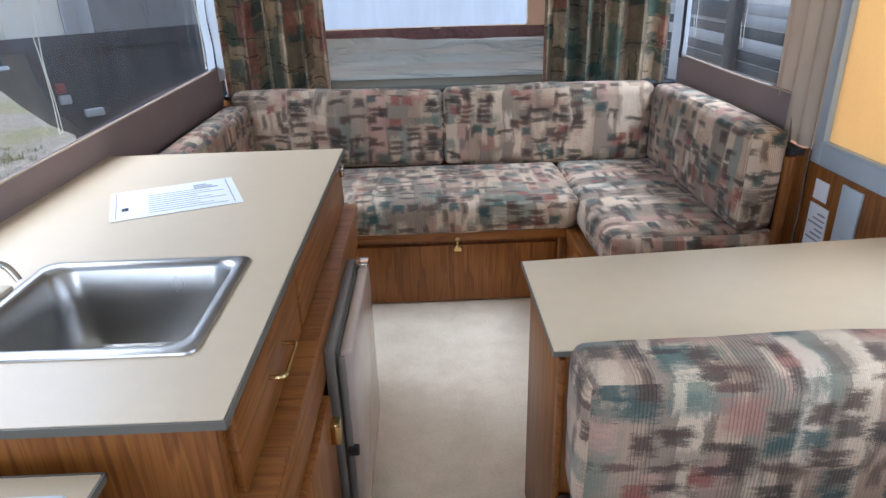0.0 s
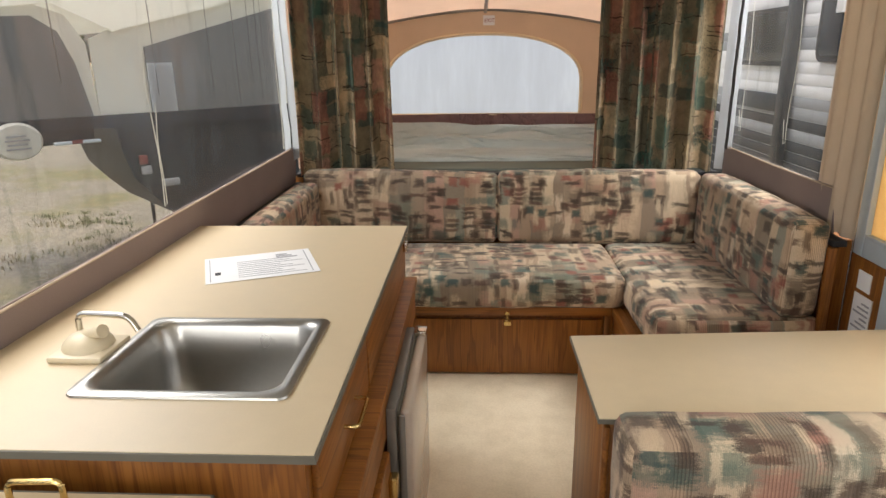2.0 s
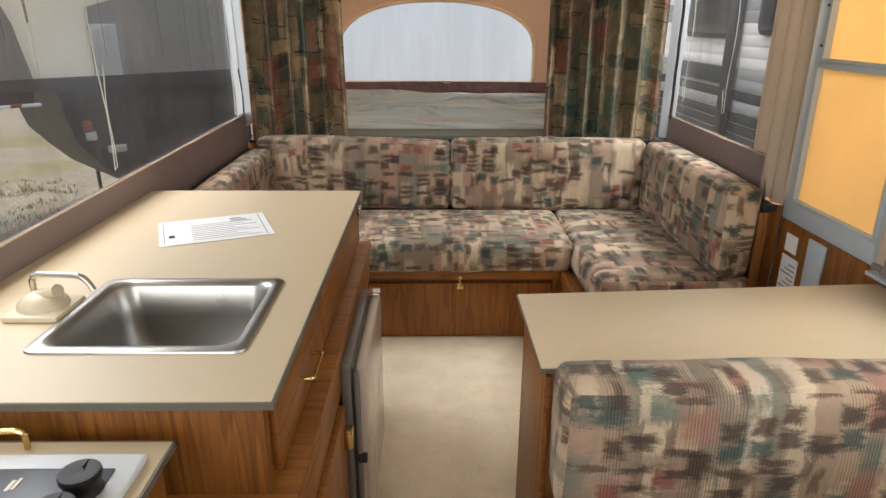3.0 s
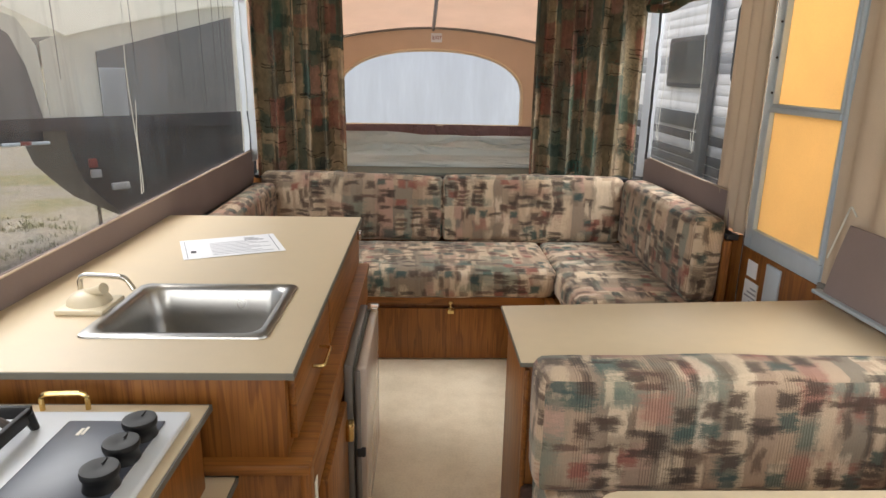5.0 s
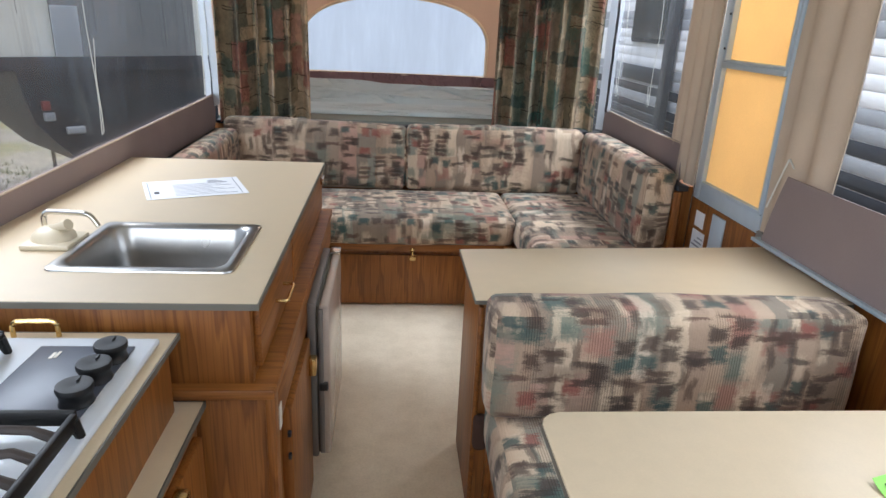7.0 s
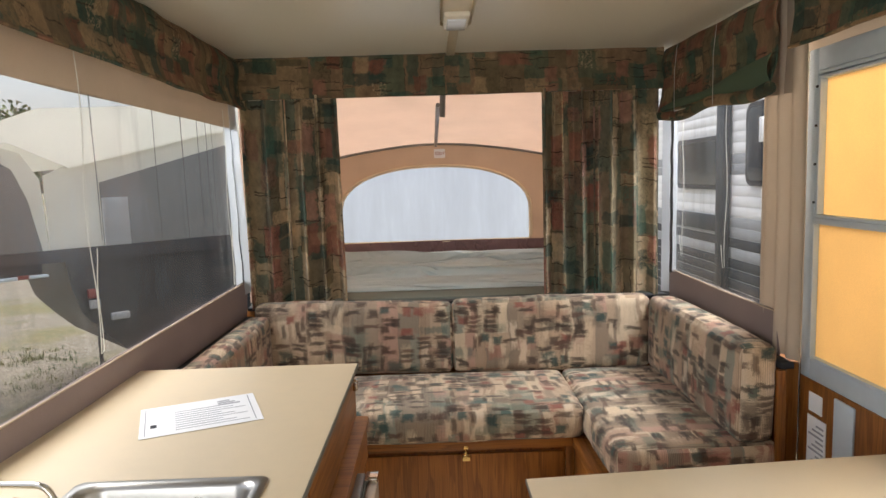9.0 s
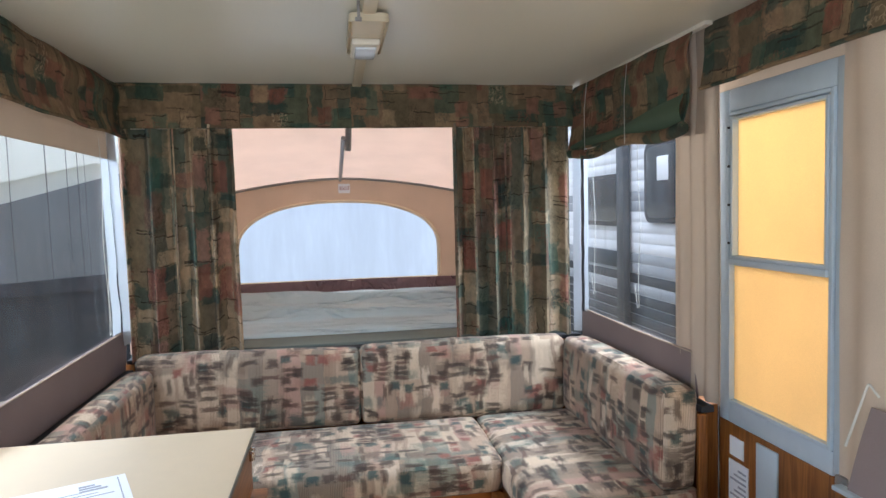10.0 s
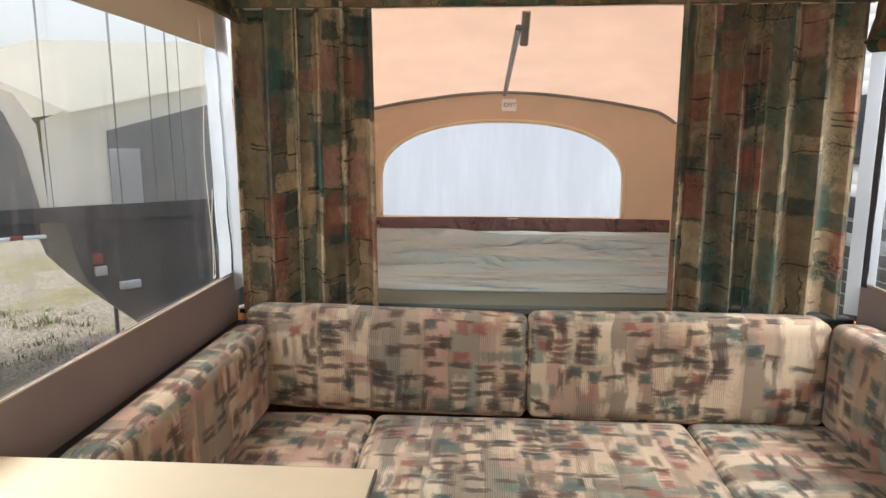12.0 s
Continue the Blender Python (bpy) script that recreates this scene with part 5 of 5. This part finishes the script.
def rounded_window(y0, y1, z0, z1, r, x0, x1):
    pts = []
    for cy, cz, a0 in ((y1 - r, z1 - r, 0), (y0 + r, z1 - r, 90), (y0 + r, z0 + r, 180), (y1 - r, z0 + r, 270)):
        pts += [(cy + r * math.cos(radians(a0 + k * 15)), cz + r * math.sin(radians(a0 + k * 15))) for k in range(7)]
    bm = slab(pts, x0, x1)
    bm.transform(Matrix(((0, 0, 1, 0), (1, 0, 0, 0), (0, 1, 0, 0), (0, 0, 0, 1))))
    return bm


win = part("window", rounded_window(3.2, 4.84, 1.26, 1.88, 0.09, 2.465, 2.50), M_DARK, cv, "dark framed caravan window")
part("pane", rounded_window(3.25, 3.99, 1.30, 1.84, 0.06, 2.458, 2.466), M_TINT, win)
part("pane", rounded_window(4.03, 4.79, 1.30, 1.84, 0.06, 2.458, 2.466), M_TINT, win)
part("blind", box(2.455, 2.459, 4.45, 4.62, 1.58, 1.76, 0.002), M_SIDING, win, "pale square behind the glass")
win = part("window", rounded_window(5.30, 6.24, 1.22, 1.675, 0.05, 2.47, 2.50), M_DARK, cv, "small dark caravan window")
part("pane", rounded_window(5.34, 6.20, 1.26, 1.635, 0.04, 2.463, 2.471), M_TINT, win)
part("dark_panel", box(2.48, 2.496, 5.32, 6.4, 0.86, 1.0, 0.004), M_BODY, cv, "dark stripe panel")
part("awning_arm", box(2.42, 2.485, 5.13, 5.26, 0.2, 2.3, 0.006), M_BODY, cv, "grey awning arm")
part("emblem", rounded_window(3.98, 4.26, 0.96, 1.09, 0.064, 2.478, 2.49), M_SIDEGREY, cv, "grey oval emblem")
for k in range(6):
    part("decal", box(2.480, 2.489, 3.45 + k * 0.15, 3.56 + k * 0.15, 1.13 + 0.02 * (k % 2), 1.22, 0.002), M_SIDEGREY if k % 3 else M_BROWN, cv, "faded decal shape")
for wy in (4.2, 5.0):
    bm = lathe(0, 0, [(0.20, -0.1), (0.34, -0.09), (0.36, -0.04), (0.36, 0.04), (0.34, 0.09), (0.20, 0.1)], 28)
    bm.transform(Matrix.Translation((2.66, wy, ZG + 0.36)) @ Matrix.Rotation(radians(90), 4, "Y"))
    part("wheel", bm, M_TYRE, cv)
part("jack", tube([(2.7, 9.0, ZG), (2.7, 9.0, -0.1)], 0.05, 10), M_GREYTRIM, cv)
part("jack", tube([(2.7, 1.2, ZG), (2.7, 1.2, -0.1)], 0.05, 10), M_GREYTRIM, cv)

# the neighbouring pop-up camper: built along its own face, then set in place
NB = Matrix.Translation((-3.29, 5.58, 0.407)) @ Matrix.Rotation(radians(45), 4, "Z") @ Matrix.Scale(0.694, 4)
ZN = (ZG - 0.407) / 0.694
nb = thing("popup_camper", (-3.29, 5.58, ZG), "white and charcoal pop-up camper with grey mesh windows", "camper")


def npart(name, bm, mat, parent=None, label=""):
    bm.transform(NB)
    return part(name, bm, mat, parent or nb, label)


def upright(pts, y0, y1):
    """A slab from an outline in x and z, from y0 to y1."""
    bm = slab([(x, z) for x, z in pts], y0, y1)
    bm.transform(Matrix.Rotation(radians(90), 4, "X"))
    bm.transform(Matrix.Diagonal((1, -1, 1, 1)))
    return bm


npart("body", upright([(0.12, 0.58), (4.2, 0.58), (4.2, -0.80), (0.80, -0.80), (0.52, -0.50), (0.28, -0.20), (0.18, 0.15)], 0.05, 2.3), M_BODY, label="charcoal camper body")
npart("bunk_board", box(-1.45, 0.0, 0.1, 2.2, 0.54, 0.60, 0.02), M_TENTW)
# dark block added in place of the shade and frame below the bunk
npart("underbunk_dark", box(-1.0, -0.12, 0.06, 2.1, 0.33, 0.53, 0.03, 3), M_BODY, label="dark block standing in for the shaded frame under the bunk")
npart("skirt", upright([(-1.2, 0.52), (4.2, 0.42), (4.2, 0.66), (-1.2, 0.66)], -0.01, 0.03), M_BODY)
npart("front_wall", upright([(-0.02, 0.6), (4.2, 0.6), (4.2, 2.42), (2.2, 2.22), (0.25, 1.73), (-0.02, 1.6)], 0.04, 0.08), M_TENTW, label="white tent wall")
npart("mesh_window", upright([(0.62, 0.62), (2.6, 0.62), (2.6, 2.06), (0.62, 1.50)], 0.0, 0.03), M_MESH, label="grey mesh window")
npart("pane_flap", upright([(0.62, 0.66), (0.95, 0.66), (0.95, 1.3), (0.62, 1.3)], -0.02, 0.0), M_WHITEV)
npart("roof", upright([(-1.3, 1.9), (-0.05, 2.42), (2.2, 2.6), (4.4, 2.6), (4.4, 2.38), (2.2, 2.18), (0.25, 1.69), (-0.4, 2.0)], -0.06, 2.2), M_TENTW, label="white tent roof")
npart("bunk_wall", upright([(-1.42, 0.6), (-0.02, 0.6), (-0.06, 1.55), (-0.25, 1.88), (-0.6, 2.0), (-1.1, 1.96), (-1.36, 1.7)], 0.06, 2.1), M_TENTW, label="white bunk tent")
npart("arched_window", upright([(-1.2, 0.62), (-0.10, 0.62), (-0.22, 1.3), (-0.36, 1.68), (-0.62, 1.86), (-0.95, 1.84), (-1.14, 1.62), (-1.22, 1.2)], 0.02, 0.055), M_MESH, label="grey arched mesh window")
bm = lathe(0, 0, [(0.02, -0.1), (0.20, -0.1), (0.23, 0), (0.20, 0.1), (0.02, 0.1)], 28)
bm.transform(Matrix.Translation((-1.0, 0.0, 0.42)) @ Matrix.Rotation(radians(90), 4, "X") @ Matrix.Diagonal((1.2, 1, 1, 1)))
npart("tank_cover", bm, M_TENTW, label="white round cover")
for wx in (1.6, 3.0):
    bm = lathe(0, 0, [(0.12, -0.09), (0.28, -0.09), (0.31, 0), (0.28, 0.09), (0.12, 0.09)], 24)
    bm.transform(Matrix.Translation((wx, 0.2, ZN + 0.44)) @ Matrix.Scale(1.4, 4) @ Matrix.Rotation(radians(90), 4, "X"))
    npart("wheel", bm, M_TYRE)
for k in range(4):
    npart("print_bar", box(-1.14 + 0.02 * (k % 2), -0.88 - 0.03 * (k % 2), -0.112, -0.104, 0.33 + k * 0.05, 0.35 + k * 0.05, 0), M_SIDEGREY)
M_RED = plain("red_lamp_lens", (120, 48, 46), 0.4)
npart("marker_lamp", box(0.36, 0.46, -0.02, 0.05, -0.02, 0.10, 0.01), M_RED, label="red marker lamp")
npart("plate", box(0.37, 0.50, -0.02, 0.05, -0.16, -0.05, 0.01), M_SIDEGREY, label="white plate")
npart("hitch_cover", box(0.62, 0.86, -0.02, 0.05, -0.36, -0.26, 0.02), M_SIDEGREY, label="grey hitch cover")
npart("bumper_bar", box(-0.62, -0.08, -0.03, 0.05, 0.33, 0.37, 0.012), M_ALU, label="pale metal bumper bar")
npart("marker_lamp", box(-0.42, -0.30, -0.045, -0.03, 0.335, 0.385, 0.006), M_RED, label="red marker lamp")
npart("tail_lamp", box(-1.35, -1.15, -0.03, 0.06, 0.5, 0.56, 0.01), M_BROWN)
npart("stand", tube([(1.0, 1.8, ZN), (1.0, 1.8, -0.8)], 0.03, 8), M_DARK)
npart("stand", tube([(4.0, 1.0, ZN), (4.0, 1.0, -0.3)], 0.03, 8), M_DARK)


# weeds in the gravel between the campers
def weeds(x0, x1, y0, y1, count, seed):
    rnd = random.Random(seed)
    bm = bmesh.new()
    for _ in range(count):
        cx, cy = rnd.uniform(x0, x1), rnd.uniform(y0, y1)
        if noise.noise(Vector((cx * 0.9, cy * 0.9, 3))) < -0.05:
            continue
        for _ in range(rnd.randint(8, 22)):
            a, h = rnd.uniform(0, 6.28), rnd.uniform(0.02, 0.075)
            p = Vector((cx + rnd.gauss(0, 0.05), cy + rnd.gauss(0, 0.05), ZG))
            d = Vector((math.cos(a), math.sin(a), 0))
            w = d.cross(Vector((0, 0, 1))) * 0.004
            m, t = p + d * h * 0.25 + Vector((0, 0, h * 0.7)), p + d * h * 0.7 + Vector((0, 0, h))
            q = [bm.verts.new(v) for v in (p - w, p + w, m + w * 0.7, m - w * 0.7, t)]
            bm.faces.new(q[:4])
            bm.faces.new((q[3], q[2], q[4]))
    g = Graph("weed_blades", 0.8)
    n = g.noise(g.coords(), 1.3, 3)
    g.color(g.ramp(n.outputs[0], [(0.3, lin(58, 76, 38)), (0.5, lin(96, 98, 56)), (0.7, lin(128, 106, 68))]))
    solid("weeds", bm, g.mat, "low green and dry weeds growing through the gravel", "weeds", kind="stuff")


weeds(-7.5, -1.3, 0.5, 8.0, 1500, 5)


# trees at the edge of the lot
def foliage_mat():
    g = Graph("tree_leaves", 0.8)
    n = g.noise(g.coords(), 3, 3)
    g.color(g.ramp(n.outputs[0], [(0.3, lin(48, 66, 38)), (0.7, lin(100, 116, 66))]))
    return g.mat


M_LEAF, M_BARK = foliage_mat(), plain("tree_bark", (86, 72, 60), 0.9, 0, 0.2, 12)


def tree(x, y, h, seed):
    rnd = random.Random(seed)
    t = thing("tree", (x, y, ZG), "leafy green tree at the edge of the lot", "tree", "trees")
    bm = tube([(x, y, ZG), (x + 0.1, y, ZG + h * 0.3), (x - 0.1, y + 0.1, ZG + h * 0.6)], [h * 0.03, h * 0.022, h * 0.01], 8)
    for k in range(5):
        a = rnd.uniform(0, 6.28)
        tube([(x, y, ZG + h * (0.28 + 0.05 * k)), (x + math.cos(a) * h * 0.12, y + math.sin(a) * h * 0.12, ZG + h * (0.45 + 0.05 * k)), (x + math.cos(a) * h * 0.22, y + math.sin(a) * h * 0.22, ZG + h * (0.55 + 0.07 * k))], [h * 0.012, h * 0.008, h * 0.003], 6, bm)
    part("trunk", bm, M_BARK, t)
    bm = bmesh.new()
    lobes = [(Vector((rnd.gauss(0, 0.16), rnd.gauss(0, 0.16), rnd.uniform(0.42, 0.92))) * h, h * rnd.uniform(0.08, 0.17)) for _ in range(16)]
    for _ in range(1500):
        c, r = rnd.choice(lobes)
        d = Vector((rnd.gauss(0, 1), rnd.gauss(0, 1), rnd.gauss(0, 0.8))).normalized() * r * rnd.uniform(0.6, 1.1)
        p = Vector((x, y, ZG)) + c + d
        a, b = [Vector((rnd.gauss(0, 1), rnd.gauss(0, 1), rnd.gauss(0, 1))).normalized() * h * 0.022 for _ in range(2)]
        bm.faces.new([bm.verts.new(p + q) for q in (a, b, -a, -b)])
    part("crown", bm, M_LEAF, t, kind="stuff")


for k, (x, y, h) in enumerate(((-15, 22, 7), (-11, 25, 6), (-20, 19, 8), (-25, 12, 7), (-18, 27, 8), (-6, 29, 7), (-27, 5, 8), (-24, 26, 9))):
    tree(x, y, h * 0.7, k)
